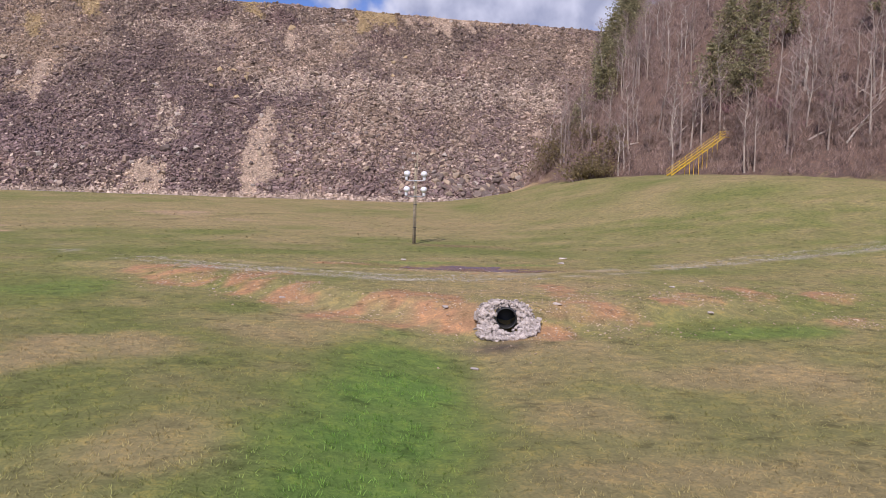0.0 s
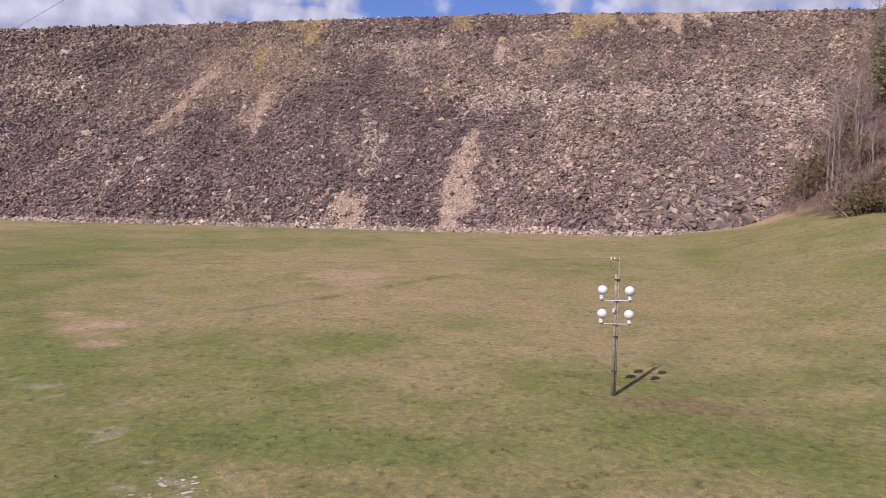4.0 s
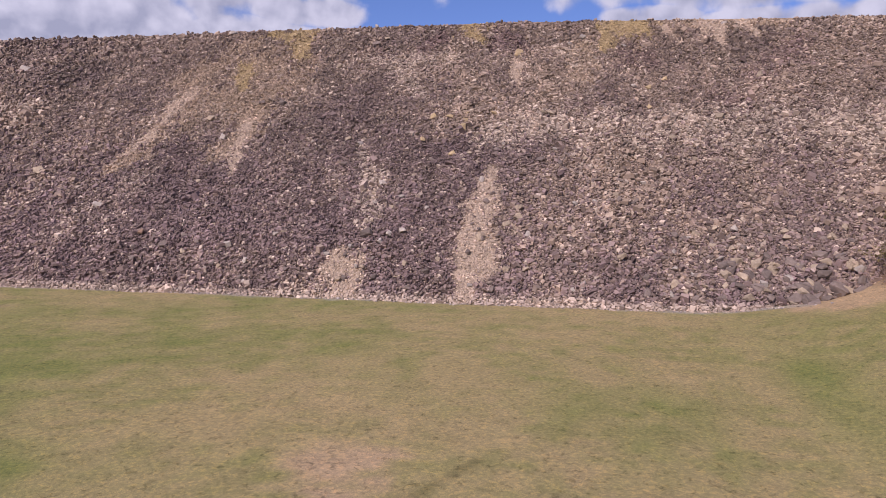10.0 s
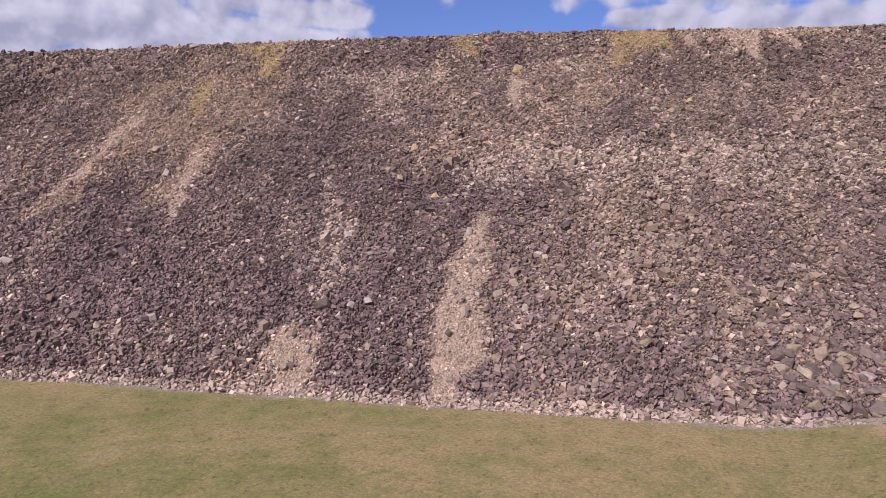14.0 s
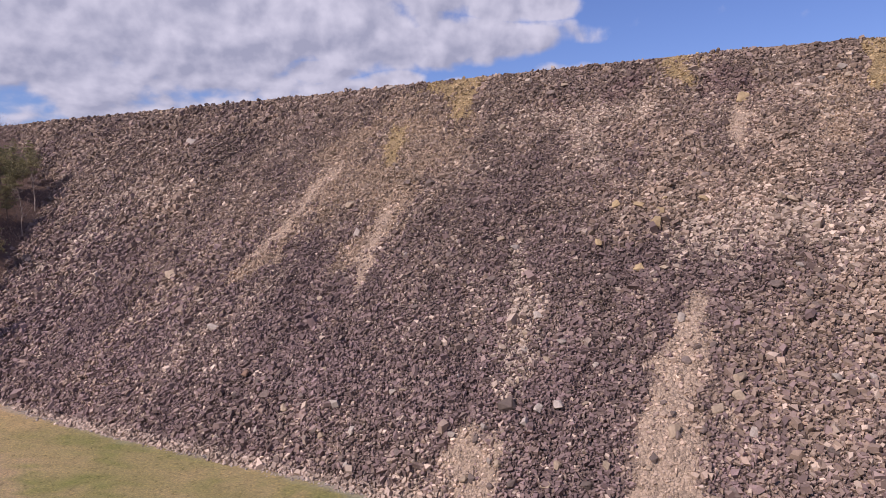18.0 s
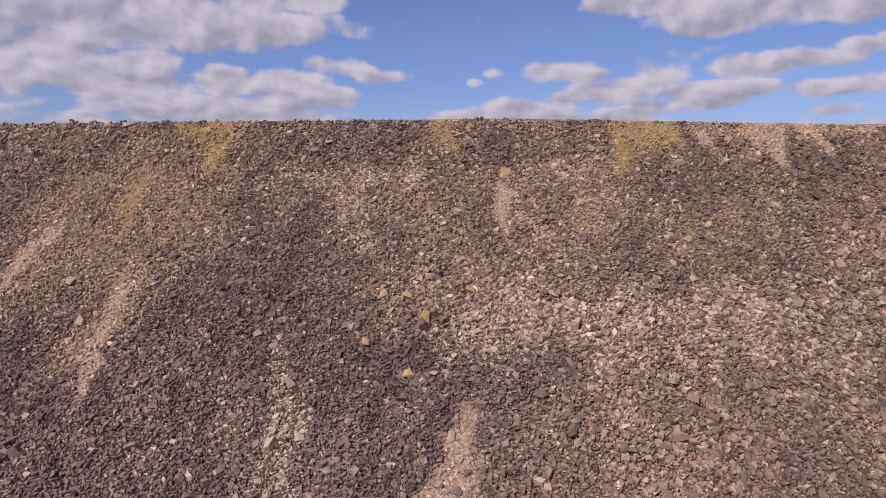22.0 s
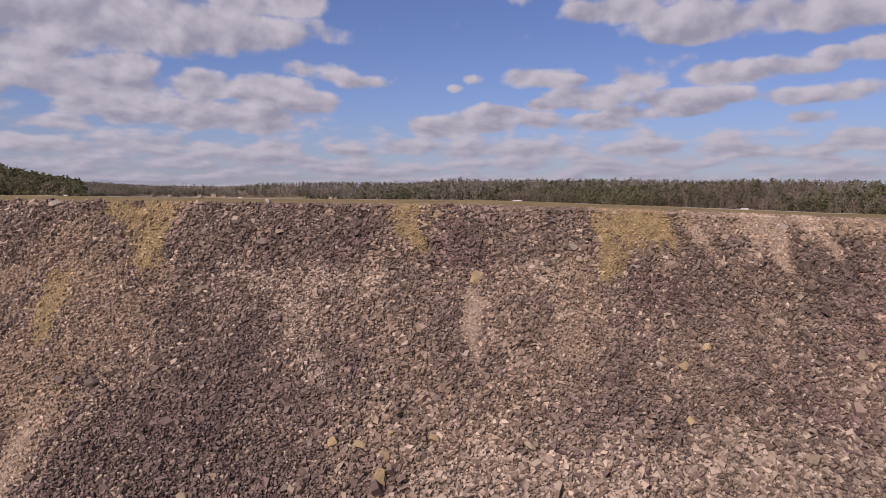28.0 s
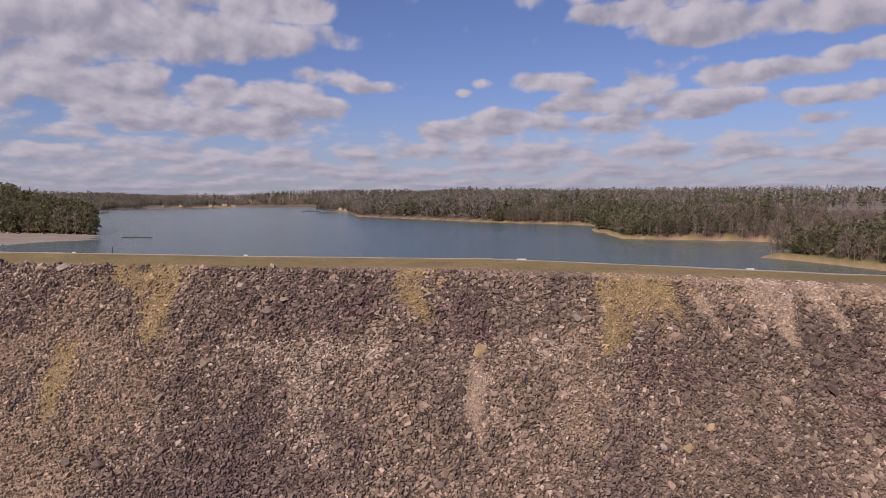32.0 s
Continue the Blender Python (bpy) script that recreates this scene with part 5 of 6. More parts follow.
wall = u > -0.2
ok = np.where(wall, (ox / 1.12) ** 2 + (u / 0.66) ** 2 < 1, (ox / 1.22) ** 2 + ((u + 0.25) / 0.88) ** 2 < 1) & ~(wall & (ox**2 + u**2 < 0.45**2)) & ~((np.abs(ox) < 0.36) & (u > -0.6) & ~wall)
ox, u, wall = ox[ok], u[ok], wall[ok]
oy = np.where(wall, -0.24 + 0.55 * (u + 0.4) + 0.25 * np.abs(ox), u)
oz = np.where(wall, u, np.maximum(land_z(CX + ox, CY + oy) - CZ + 0.03 + 0.2 * np.maximum(0, 1 - np.abs(u + 0.25) / 0.6), -0.62))
size = rr.uniform(0.10, 0.22, len(ox))
v, f, c = scatter(ROCKS, rr.integers(0, len(ROCKS), len(ox)), np.stack([ox, oy, oz], -1), turns(rr.uniform(0, 6.28, len(ox)), rr.normal(0, 0.7, len(ox)), rr.uniform(0, 6.28, len(ox))), size[:, None] * np.array([1, 1, 1.4]), np.array((0.40, 0.345, 0.31)) * rr.uniform(0.55, 1.25, (len(ox), 1)))
rubble = part("collar_rubble", mesh_from("collar_rubble", v, f, M_STONE, {"pigment": c}), None, culvert, "small pale grey rubble packed round the pipe")
rubble["kind"] = "stuff"


def puddle(name, label, cx, cy, rx, ry, turn, colour, seed):
    """A sheet of muddy water with an uneven edge, level, in a hollow of the ground."""
    m, nt, b = material(name + " water", 0.2)
    b.inputs["Base Color"].default_value = (*colour, 1)
    bm = bmesh.new()
    n = 96
    ring = []
    level = min(gz(cx + math.cos(turn) * rx * k, cy + math.sin(turn) * rx * k) for k in (-0.6, 0, 0.6)) + 0.07
    for i in range(n):
        a = 2 * math.pi * i / n
        k = 1 + 0.45 * float(fnoise(np.array(4 * math.cos(a)), np.array(4 * math.sin(a)), seed, 3))
        u, v = rx * k * math.cos(a), ry * k * math.sin(a)
        ring.append((cx + u * math.cos(turn) - v * math.sin(turn), cy + u * math.sin(turn) + v * math.cos(turn)))
    top = [bm.verts.new((x, y, max(level, gz(x, y) + 0.012))) for x, y in ring]
    mid = [bm.verts.new((cx + (x - cx) * 0.6, cy + (y - cy) * 0.6, max(level, gz(cx + (x - cx) * 0.6, cy + (y - cy) * 0.6) + 0.012))) for x, y in ring]
    for i in range(n):
        j = (i + 1) % n
        bm.faces.new((top[i], top[j], mid[j], mid[i]))
    bm.faces.new(mid)
    me = bpy.data.meshes.new(name)
    bm.to_mesh(me)
    bm.free()
    me.materials.append(m)
    return tagged(new(name, me), label, "puddle", kind="structure")


puddle("puddle_track", "shallow muddy red-brown puddle beside the gravel track", 30.1, -124.85, 4.2, 1.1, radians(-15), (0.155, 0.088, 0.052), 3)

# ---- yellow steel stairs up the wooded slope ----
SA, SB = Vector((77.6, -52.0, gz(77.6, -52.0) + 0.05)), Vector((90.4, -46.3, 11.1))
stairs = tagged(new("steel_stairs"), "yellow painted steel stairs with handrails climbing the wooded slope", "stairs")
stairs.location = SA
run = SB - SA
flat = Vector((run.x, run.y, 0)).normalized()
side = Vector((-flat.y, flat.x, 0))
turn = Matrix((flat, side, Vector((0, 0, 1)))).transposed()
for s in (-0.5, 0.5):
    bm = bmesh.new()
    a, b = side * s, run + side * s
    bmesh.ops.create_cube(bm, size=1, matrix=Matrix.Translation((a + b) / 2) @ run.to_track_quat("X", "Z").to_matrix().to_4x4() @ Matrix.Diagonal((run.length, 0.05, 0.2, 1)))
    part("stringer", bm, M_YELLOW, stairs)
    for h in (1.05, 0.55):
        bm = bmesh.new()
        tube(bm, [a + Vector((0, 0, h)), b + Vector((0, 0, h)), b + flat * 1.2 + Vector((0, 0, h))], 0.034, 8)
        part("handrail", bm, M_YELLOW, stairs)
    for k in range(10):
        p = a.lerp(b, k / 9)
        bm = bmesh.new()
        tube(bm, [p - Vector((0, 0, 0.05)), p + Vector((0, 0, 1.07))], 0.035, 6)
        part("baluster", bm, M_YELLOW, stairs)
    for k in (0.33, 0.5, 0.66, 0.85):
        p = a.lerp(b, k)
        foot = gz(SA.x + p.x, SA.y + p.y) - SA.z - 0.2
        if foot < p.z - 0.3:
            bm = bmesh.new()
            tube(bm, [Vector((p.x, p.y, foot)), p], 0.06, 6)
            part("support_leg", bm, M_YELLOW, stairs)
steps = int(run.z / 0.24)
for k in range(steps):
    p = run * ((k + 0.5) / steps)
    bm = bmesh.new()
    box(bm, p, (0.28, 0.96, 0.035), turn)
    part("tread", bm, M_YELLOW, stairs)
bm = bmesh.new()
box(bm, run + flat * 0.6, (1.3, 1.06, 0.06), turn)
part("landing", bm, M_YELLOW, stairs)

# ---- trees ----


class Pieces:
    """Gathers triangles with a pigment for each vertex."""

    def __init__(self):
        self.v, self.f, self.c = [], [], []

    def stick(self, a, b, ra, rb, col, sides=3):
        a, b = np.asarray(a, float), np.asarray(b, float)
        d = (b - a) / (np.linalg.norm(b - a) + 1e-9)
        u = np.cross(d, (0, 0, 1) if abs(d[2]) < 0.9 else (1, 0, 0))
        u /= np.linalg.norm(u)
        w = np.cross(d, u)
        n = len(self.v)
        for p, r in ((a, ra), (b, rb)):
            for k in range(sides):
                t = 2 * math.pi * k / sides
                self.v.append(p + r * (math.cos(t) * u + math.sin(t) * w))
                self.c.append(col)
        for k in range(sides):
            j = (k + 1) % sides
            self.f += [(n + k, n + j, n + sides + j), (n + k, n + sides + j, n + sides + k)]

    def sliver(self, a, b, width, col, r):
        a, b = np.asarray(a, float), np.asarray(b, float)
        s = np.array([r.gauss(0, 1), r.gauss(0, 1), r.gauss(0, 1)])
        s = np.cross(b - a, s)
        s *= width / (np.linalg.norm(s) + 1e-9)
        n = len(self.v)
        self.v += [a - s, a + s, b]
        self.c += [col] * 3
        self.f.append((n, n + 1, n + 2))

    def leaf(self, p, size, col, r, droop=0.3):
        """A ragged clump of needles or leaves: two crossing triangles."""
        p = np.asarray(p, float)
        for _ in range(2):
            d = np.array([r.gauss(0, 1), r.gauss(0, 1), r.gauss(0, 0.6) - droop])
            d *= size / np.linalg.norm(d)
            s = np.cross(d, [r.gauss(0, 1), r.gauss(0, 1), r.gauss(0, 1)])
            s *= 0.5 * size / (np.linalg.norm(s) + 1e-9)
            n = len(self.v)
            self.v += [p - 0.4 * d - s, p - 0.4 * d + s, p + 0.7 * d]
            self.c += [col] * 3
            self.f.append((n, n + 1, n + 2))

    def arrays(self):
        return np.array(self.v), np.array(self.f), np.array(self.c)

    def mesh(self, name, mat):
        return mesh_from(name, *self.arrays()[:2], mat, {"pigment": np.array(self.c)})


def shade(col, r, amount=0.25):
    k = 1 + r.uniform(-amount, amount)
    return tuple(c * k for c in col)


def bare_tree(seed, height, limbs=15, subs=5, twigs=4, trunk=(0.36, 0.31, 0.265), twig=(0.29, 0.205, 0.18), low=0.35):
    """A leafless broadleaf tree: trunk pieces and crown pieces."""
    r = random.Random(seed)
    t, c = Pieces(), Pieces()
    pts = [np.zeros(3) - [0, 0, 0.6]]
    for i in range(1, 7):
        k = i / 6
        pts.append(np.array([r.gauss(0, 0.12) * i * 0.5 + 0.02 * i, r.gauss(0, 0.12) * i * 0.5, height * k]))
    rad = 0.010 * height + 0.04
    for i in range(6):
        t.stick(pts[i], pts[i + 1], rad * (1 - 0.15 * i), rad * (1 - 0.15 * (i + 1)) + 0.01, shade(trunk, r, 0.1), 6)
    for _ in range(limbs):
        k = r.uniform(low, 0.97)
        i = min(int(k * 6), 5)
        p = pts[i] + (pts[i + 1] - pts[i]) * (k * 6 - i)
        a, up = r.uniform(0, 6.28), r.uniform(0.5, 1.2)
        d = np.array([math.cos(a), math.sin(a), up])
        d /= np.linalg.norm(d)
        ln = height * r.uniform(0.14, 0.30) * (1.15 - 0.6 * k)
        q = p + d * ln * 0.5
        e = q + (d + [r.gauss(0, 0.2), r.gauss(0, 0.2), 0.25]) * ln * 0.5
        col = shade(trunk, r, 0.2)
        c.stick(p, q, 0.055, 0.038, col)
        c.stick(q, e, 0.038, 0.018, col)
        for _ in range(subs):
            g = r.uniform(0.2, 1.0)
            s = p + (q - p) * g * 2 if g < 0.5 else q + (e - q) * (g * 2 - 1)
            h = s + np.array([r.gauss(0, 0.5), r.gauss(0, 0.5), r.uniform(0.15, 0.9)]) * height * 0.085
            c.sliver(s, h, 0.042, shade(twig, r), r)
            for _ in range(twigs):
                w = s + (h - s) * r.uniform(0.3, 1.0)
                c.sliver(w, w + np.array([r.gauss(0, 0.5), r.gauss(0, 0.5), r.uniform(0.0, 0.8)]) * height * 0.05, 0.03, shade(twig, r), r)
    return t, c


def pine_tree(seed, height, whorls=17, arms=7, clumps=8, green=(0.345, 0.315, 0.18), base=0.3, width=0.2, size=0.50):
    r = random.Random(seed)
    t, c = Pieces(), Pieces()
    top = np.array([r.gauss(0, 0.3), r.gauss(0, 0.3), height])
    t.stick((0, 0, -0.6), top * 0.5, 0.012 * height + 0.03, 0.008 * height, (0.16, 0.12, 0.095), 6)
    t.stick(top * 0.5, top, 0.008 * height, 0.03, (0.17, 0.12, 0.09), 5)
    for i in range(whorls):
        k = base + (1 - base) * (i + r.random()) / whorls
        reach = height * width * math.sin(3.1416 * min(0.98, 0.16 + 0.84 * (k - base) / (1 - base))) ** 0.7 * r.uniform(0.55, 1.2)
        for j in range(arms):
            a = r.uniform(0, 6.28)
            d = np.array([math.cos(a), math.sin(a), r.uniform(-0.25, 0.3)])
            p = top * k
            if clumps > 2:
                c.sliver(p, p + d * reach * 0.9, 0.03, (0.13, 0.10, 0.08), r)
            for m in range(clumps):
                q = p + d * reach * (m + r.uniform(0.5, 1.1)) / clumps
                c.leaf(q + np.array([r.gauss(0, 0.2), r.gauss(0, 0.2), r.gauss(0, 0.15)]), size * r.uniform(0.7, 1.3) * (1.1 - 0.4 * k), shade(green, r, 0.4), r, 0.2)
    return t, c


def tree_thing(name, pieces, label, category, crown_name):
    ob = tagged(new(name), label, category)
    t, c = pieces
    part("trunk", t.mesh("trunk", M_BARK), None, ob)
    part(crown_name, c.mesh(crown_name, M_LEAF if crown_name == "foliage" else M_BARK), None, ob)
    return ob


rt = random.Random(17)
BARE_KIND = [(8, 13.5, (0.36, 0.30, 0.25)), (9, 11.0, (0.27, 0.215, 0.18)), (10, 15.5, (0.30, 0.245, 0.205)), (11, 9.0, (0.25, 0.195, 0.16)), (12, 12.5, (0.44, 0.38, 0.32)), (13, 7.0, (0.24, 0.18, 0.15))]
PINE_KIND = [(21, 14.0, 0.30), (22, 11.5, 0.34), (23, 16.5, 0.26), (24, 8.5, 0.40)]
first = {}


def plant(kind, index, x, y, scale, lean=0.0):
    """Sets one tree on the land; the first of each shape is built, the rest are copies."""
    key = (kind, index)
    m = pose(x, y, gz(x, y), lean * 4, lean * 3, rt.uniform(0, 360)) @ Matrix.Diagonal((scale, scale, scale * rt.uniform(0.92, 1.1), 1))
    if key not in first:
        if kind == "bare":
            seed, h, tr = BARE_KIND[index]
            ob = tree_thing("bare_tree", bare_tree(seed, h, trunk=tr), "slender leafless broadleaf tree on the leaf-strewn slope", "tree", "branches")
            tagged(ob, group="bare trees on the slopes")
        elif kind == "pine":
            seed, h, w = PINE_KIND[index]
            ob = tree_thing("pine_tree", pine_tree(seed, h, width=w), "dark green pine among the trees of the slope", "tree", "foliage")
            tagged(ob, group="pines on the slopes")
        first[key] = ob
        ob.matrix_world = m
        return ob
    loc, rotq, sc = m.decompose()
    ob = copy_thing(first[key], Matrix.LocRotScale(loc, rotq, None))
    ob.scale = sc
    return ob


def right_slope(lo, hi, ymin, ymax):
    y = rt.uniform(ymin, ymax)
    return right_foot(y) + rt.uniform(lo, hi), y


count = 0
while count < 270:
    x, y = right_slope(1.5, 62, -105, 92) if count % 3 else right_slope(1.5, 40, -80, 10)
    if y > 0 and (y * SLOPE > gz(x, y) - 2.0 and y * SLOPE < crest_z(x)):
        continue
    if y > 45 and gz(x, y) > 55:
        continue
    if abs((x - 85) * 0.43 - (y + 49)) < 2.2 and 76 < x < 95:
        continue
    plant("bare", rt.randrange(6), x, y, rt.uniform(0.75, 1.15), rt.gauss(0, 1))
    count += 1
PINES_RIGHT = [(98, 28, 2), (101, 34, 0), (105, 40, 2), (103, 30, 0), (108, 46, 2), (112, 52, 0), (107, 36, 1), (96, 22, 1), (110, 40, 0), (99, 34, 2), (104, 34, 2), (94, 24, 0), (109, 50, 2), (101, 40, 0), (113, 46, 2), (115, 58, 2), (118, 64, 0), (92, 16, 3),
               (100, -28, 0), (104, -24, 2), (108, -28, 0), (103, -33, 1), (111, -22, 2), (107, -18, 0), (99, -36, 3), (114, -30, 0), (117, -20, 2),
               (140, -40, 0), (136, -58, 1), (80, 6, 3), (84, 14, 3), (125, -5, 0), (122, -44, 2), (95, -33, 0), (99, -41, 2), (90, 13, 0), (88, 8, 1), (92, 20, 2), (86, 4, 1), (95, 18, 0)]
for x, y, k in PINES_RIGHT:
    plant("pine", k, x, y, rt.uniform(0.85, 1.1))
count = 0
while count < 230:
    x, y = rt.uniform(-290, -139), rt.uniform(-45, 100)
    z = gz(x, y)
    if y > -2 and y * SLOPE > z - 1.5:
        continue
    if z > 60:
        continue
    if y < -2 and x > -143 - 0.25 * max(0, -y):
        continue
    plant("pine" if count % 2 else "bare", rt.randrange(4), x, y, rt.uniform(0.7, 1.0) * (1.0 if z < 46 else 0.55))
    count += 1


def bush(seed, size, col, twigcol, leafy):
    """A shrub: stems from one root, with small leaves, or with thin twigs alone."""
    r = random.Random(seed)
    t, c = Pieces(), Pieces()
    for _ in range(30):
        d = np.array([r.gauss(0, 0.5), r.gauss(0, 0.5), r.uniform(0.5, 1.1)]) * size
        t.stick((r.gauss(0, 0.2), r.gauss(0, 0.2), -0.2), d, 0.022, 0.008, shade(twigcol, r))
        for _ in range(16 if leafy else 14):
            q = d * r.uniform(0.3, 1.0) + np.array([r.gauss(0, 0.2), r.gauss(0, 0.2), r.gauss(0, 0.15)]) * size
            if leafy:
                c.leaf(q, 0.13 * size * r.uniform(0.5, 1.2), shade(col, r, 0.35), r, -0.1)
            else:
                c.sliver(q, q + np.array([r.gauss(0, 0.3), r.gauss(0, 0.3), r.uniform(0, 0.45)]) * size, 0.013, shade(col, r, 0.35), r)
    return t, c


BUSHES = [("bush", (0.27, 0.215, 0.11), "olive-green bush at the foot of the wooded slope", [(70, -27, 3.2), (73, -25, 3.8), (76, -23, 4.0), (78.5, -22, 3.8), (74.5, -29.5, 2.8), (71.5, -2, 4.0), (74, -6, 3.6), (76, 1, 4.2), (70, 3, 3.2), (79, -9, 3.4), (73.5, 4.5, 4.2), (78, 6, 4.4), (82, -16, 2.6)]),
          ("redbud", (0.36, 0.18, 0.21), "redbud shrub with pink blossom on bare twigs", [(97, -36, 2.0), (101, -46, 2.2), (98, -55, 1.8), (105, -58, 2.2), (109, -66, 1.9)]),
          ("brush", (0.25, 0.175, 0.145), "brown leafless brush at the edge of the wood", [(88, -48, 1.8), (91, -56, 2.0), (96, -63, 1.8), (100, -72, 2.0), (104, -80, 1.8), (94, -40, 1.8), (85, -38, 1.9), (80, -28, 2.0),
            (107, -90, 2.0), (76, -16, 2.0), (92, -30, 2.0), (88, -22, 2.2), (99, -66, 1.7), (110, -84, 1.9), (90, -51.5, 1.5), (93, -47, 2.8), (96, -50, 2.6), (99, -53, 2.8), (95, -44, 3.0), (102, -55, 2.6), (98, -46, 3.0), (105, -62, 2.6), (92, -36, 2.8), (88, -34, 2.6), (100, -64, 2.4), (103, -70, 2.6), (84, -30, 2.8), (102, -60, 1.6),
            (-146, -4, 2.4), (-150, -10, 2.6), (-147, 3, 2.2), (-154, -16, 2.6), (-151, 4, 2.4), (-158, -22, 2.6)])]
for name, colr, label, spots in BUSHES:
    firstb = tree_thing(name, bush(len(name), 1.0, colr, (0.24, 0.18, 0.15), name == "bush"), label, "shrub", "foliage")
    for i, (x, y, s) in enumerate(spots):
        ob = firstb if i == 0 else copy_thing(firstb, Matrix())
        ob.matrix_world = pose(x, y, gz(x, y), 0, 0, rt.uniform(0, 360)) @ Matrix.Diagonal((s * 1.2, s * 1.2, s, 1))

# fallen trunks on the slope
for x, y, ln, yaw, rise in ((101.5, -55, 9.5, -38, 27), (98.4, -68, 13, 24, 40), (98.9, -64.7, 5.5, -40, 26), (100, -66, 10, 10, 34), (89, -32, 7.5, 22, 38), (97, -61, 8, -20, 30), (104, -62, 9, 5, 36), (112, -62, 12, 30, 24), (116, -58, 11, 50, 28), (109, -70, 9, 12, 20), (121, -70, 13, 40, 26), (93, -42, 7, 60, 30), (118, -78, 10, 25, 18), (82, -24, 8, -20, 8)):
    bm = bmesh.new()
    d = Vector((math.cos(radians(yaw)) * math.cos(radians(rise)), math.sin(radians(yaw)) * math.cos(radians(rise)), math.sin(radians(rise))))
    tube(bm, [d * (ln * k / 5) + Vector((0, 0, 0.1 * math.sin(k * 1.7))) for k in range(6)], [0.17, 0.16, 0.14, 0.12, 0.09, 0.05], 7)
    me = bpy.data.meshes.new("fallen_trunk")
    bm.to_mesh(me)
    bm.free()
    me.materials.append(plain("bleached fallen wood", (0.42, 0.36, 0.30), 0.85, 0, 3.0, 0.25) if "bleached fallen wood" not in bpy.data.materials else bpy.data.materials["bleached fallen wood"])
    log = tagged(new("fallen_trunk", me), "pale bleached fallen tree trunk lying on the slope", "log", "fallen trunks")
    log.location = (x, y, gz(x, y) + 0.6)

# twiggy undergrowth and thin young growth over both slopes, too many to count
ru = np.random.default_rng(23)


def twig_mass(n_clumps, per, xlo, xhi, right):
    y = ru.uniform(-112, 95, n_clumps) if right else ru.uniform(-45, 108, n_clumps)
    x = right_foot(y) + ru.uniform(xlo, xhi, n_clumps) if right else ru.uniform(xlo, xhi, n_clumps)
    z = land_z(x, y)
    ok = ~((y > -2) & (y * SLOPE > z - 0.8)) & ~((np.abs((x - 84) * 0.43 - (y + 49)) < 1.6) & (x > 76) & (x < 92))
    x, y, z = x[ok], y[ok], z[ok]
    tall = ru.uniform(1.5, 13.0, len(x)) * (0.55 + 0.45 * ru.uniform(0, 1, len(x)))
    hue = ru.uniform(0, 1, len(x))
    k = len(x) * per
    up = ru.uniform(0, 1, k) ** 0.8
    T = np.repeat(tall, per)
    wide = 0.28 * T * (0.35 + up)
    a = np.stack([np.repeat(x, per) + ru.normal(0, 1, k) * wide * 0.6, np.repeat(y, per) + ru.normal(0, 1, k) * wide * 0.6, np.repeat(z, per) + up * T * 0.85 - 0.1], -1)
    d = np.stack([ru.normal(0, 0.38, k), ru.normal(0, 0.38, k), ru.uniform(0.35, 1.1, k)], -1) * ru.uniform(0.5, 1.9, k)[:, None]
    s = np.cross(d, ru.normal(0, 1, (k, 3)))
    s *= (0.016 + 0.022 * ru.uniform(0, 1, k))[:, None] / np.linalg.norm(s, axis=1)[:, None]
    v = np.stack([a - s, a + s, a + d], 1).reshape(-1, 3)
    h = np.repeat(hue, per)[:, None]
    c = ((1 - h) * np.array((0.31, 0.225, 0.19)) + h * np.array((0.21, 0.135, 0.108))) * ru.uniform(0.7, 1.4, (k, 1))
    return v, np.repeat(c, 3, axis=0)


va, ca = twig_mass(4600, 44, -0.8, 58, True)
vb, cb = twig_mass(4200, 26, -300, -141, False)
v, c = np.concatenate([va, vb]), np.concatenate([ca, cb])
ob = new("undergrowth", mesh_from("undergrowth", v, np.arange(len(v)).reshape(-1, 3), M_BARK, {"pigment": c}))
tagged(ob, "bare brown twiggy undergrowth on the wooded slopes", "undergrowth", kind="stuff")

# ---- woods round the lake ----
LOW = []
for i in range(4):
    t, c = pine_tree(60 + i, 20, whorls=15, arms=4, clumps=1, base=0.1, width=0.24, size=1.9, green=(0.235, 0.22, 0.125))
    LOW.append(tuple(np.concatenate([p, q + (len(t.v) if k == 1 else 0)]) for k, (p, q) in enumerate(zip(t.arrays(), c.arrays()))))
for i in range(4):
    t, c = bare_tree(70 + i, 18, limbs=10, subs=5, twigs=0, trunk=(0.42, 0.36, 0.31), twig=(0.31, 0.25, 0.21))
    c2 = Pieces()
    r = random.Random(i)
    for _ in range(100):
        k = r.random()
        w = 2.3 * math.sin(3.1 * (0.12 + 0.86 * k)) ** 0.7
        p = np.array([r.gauss(0, 0.7) * w, r.gauss(0, 0.7) * w, 2 + 13.5 * k])
        c2.sliver(p, p + [r.gauss(0, 0.9), r.gauss(0, 0.9), r.uniform(1.0, 2.8)], 0.28, shade((0.31, 0.25, 0.19), r, 0.35), r)
    n = 0
    vs, fs, cs = [], [], []
    for pc in (t, c2):
        v, f, cc = pc.arrays()
        vs.append(v)
        fs.append(f + n)
        cs.append(cc)
        n += len(v)
    LOW.append((np.concatenate(vs), np.concatenate(fs), np.concatenate(cs)))


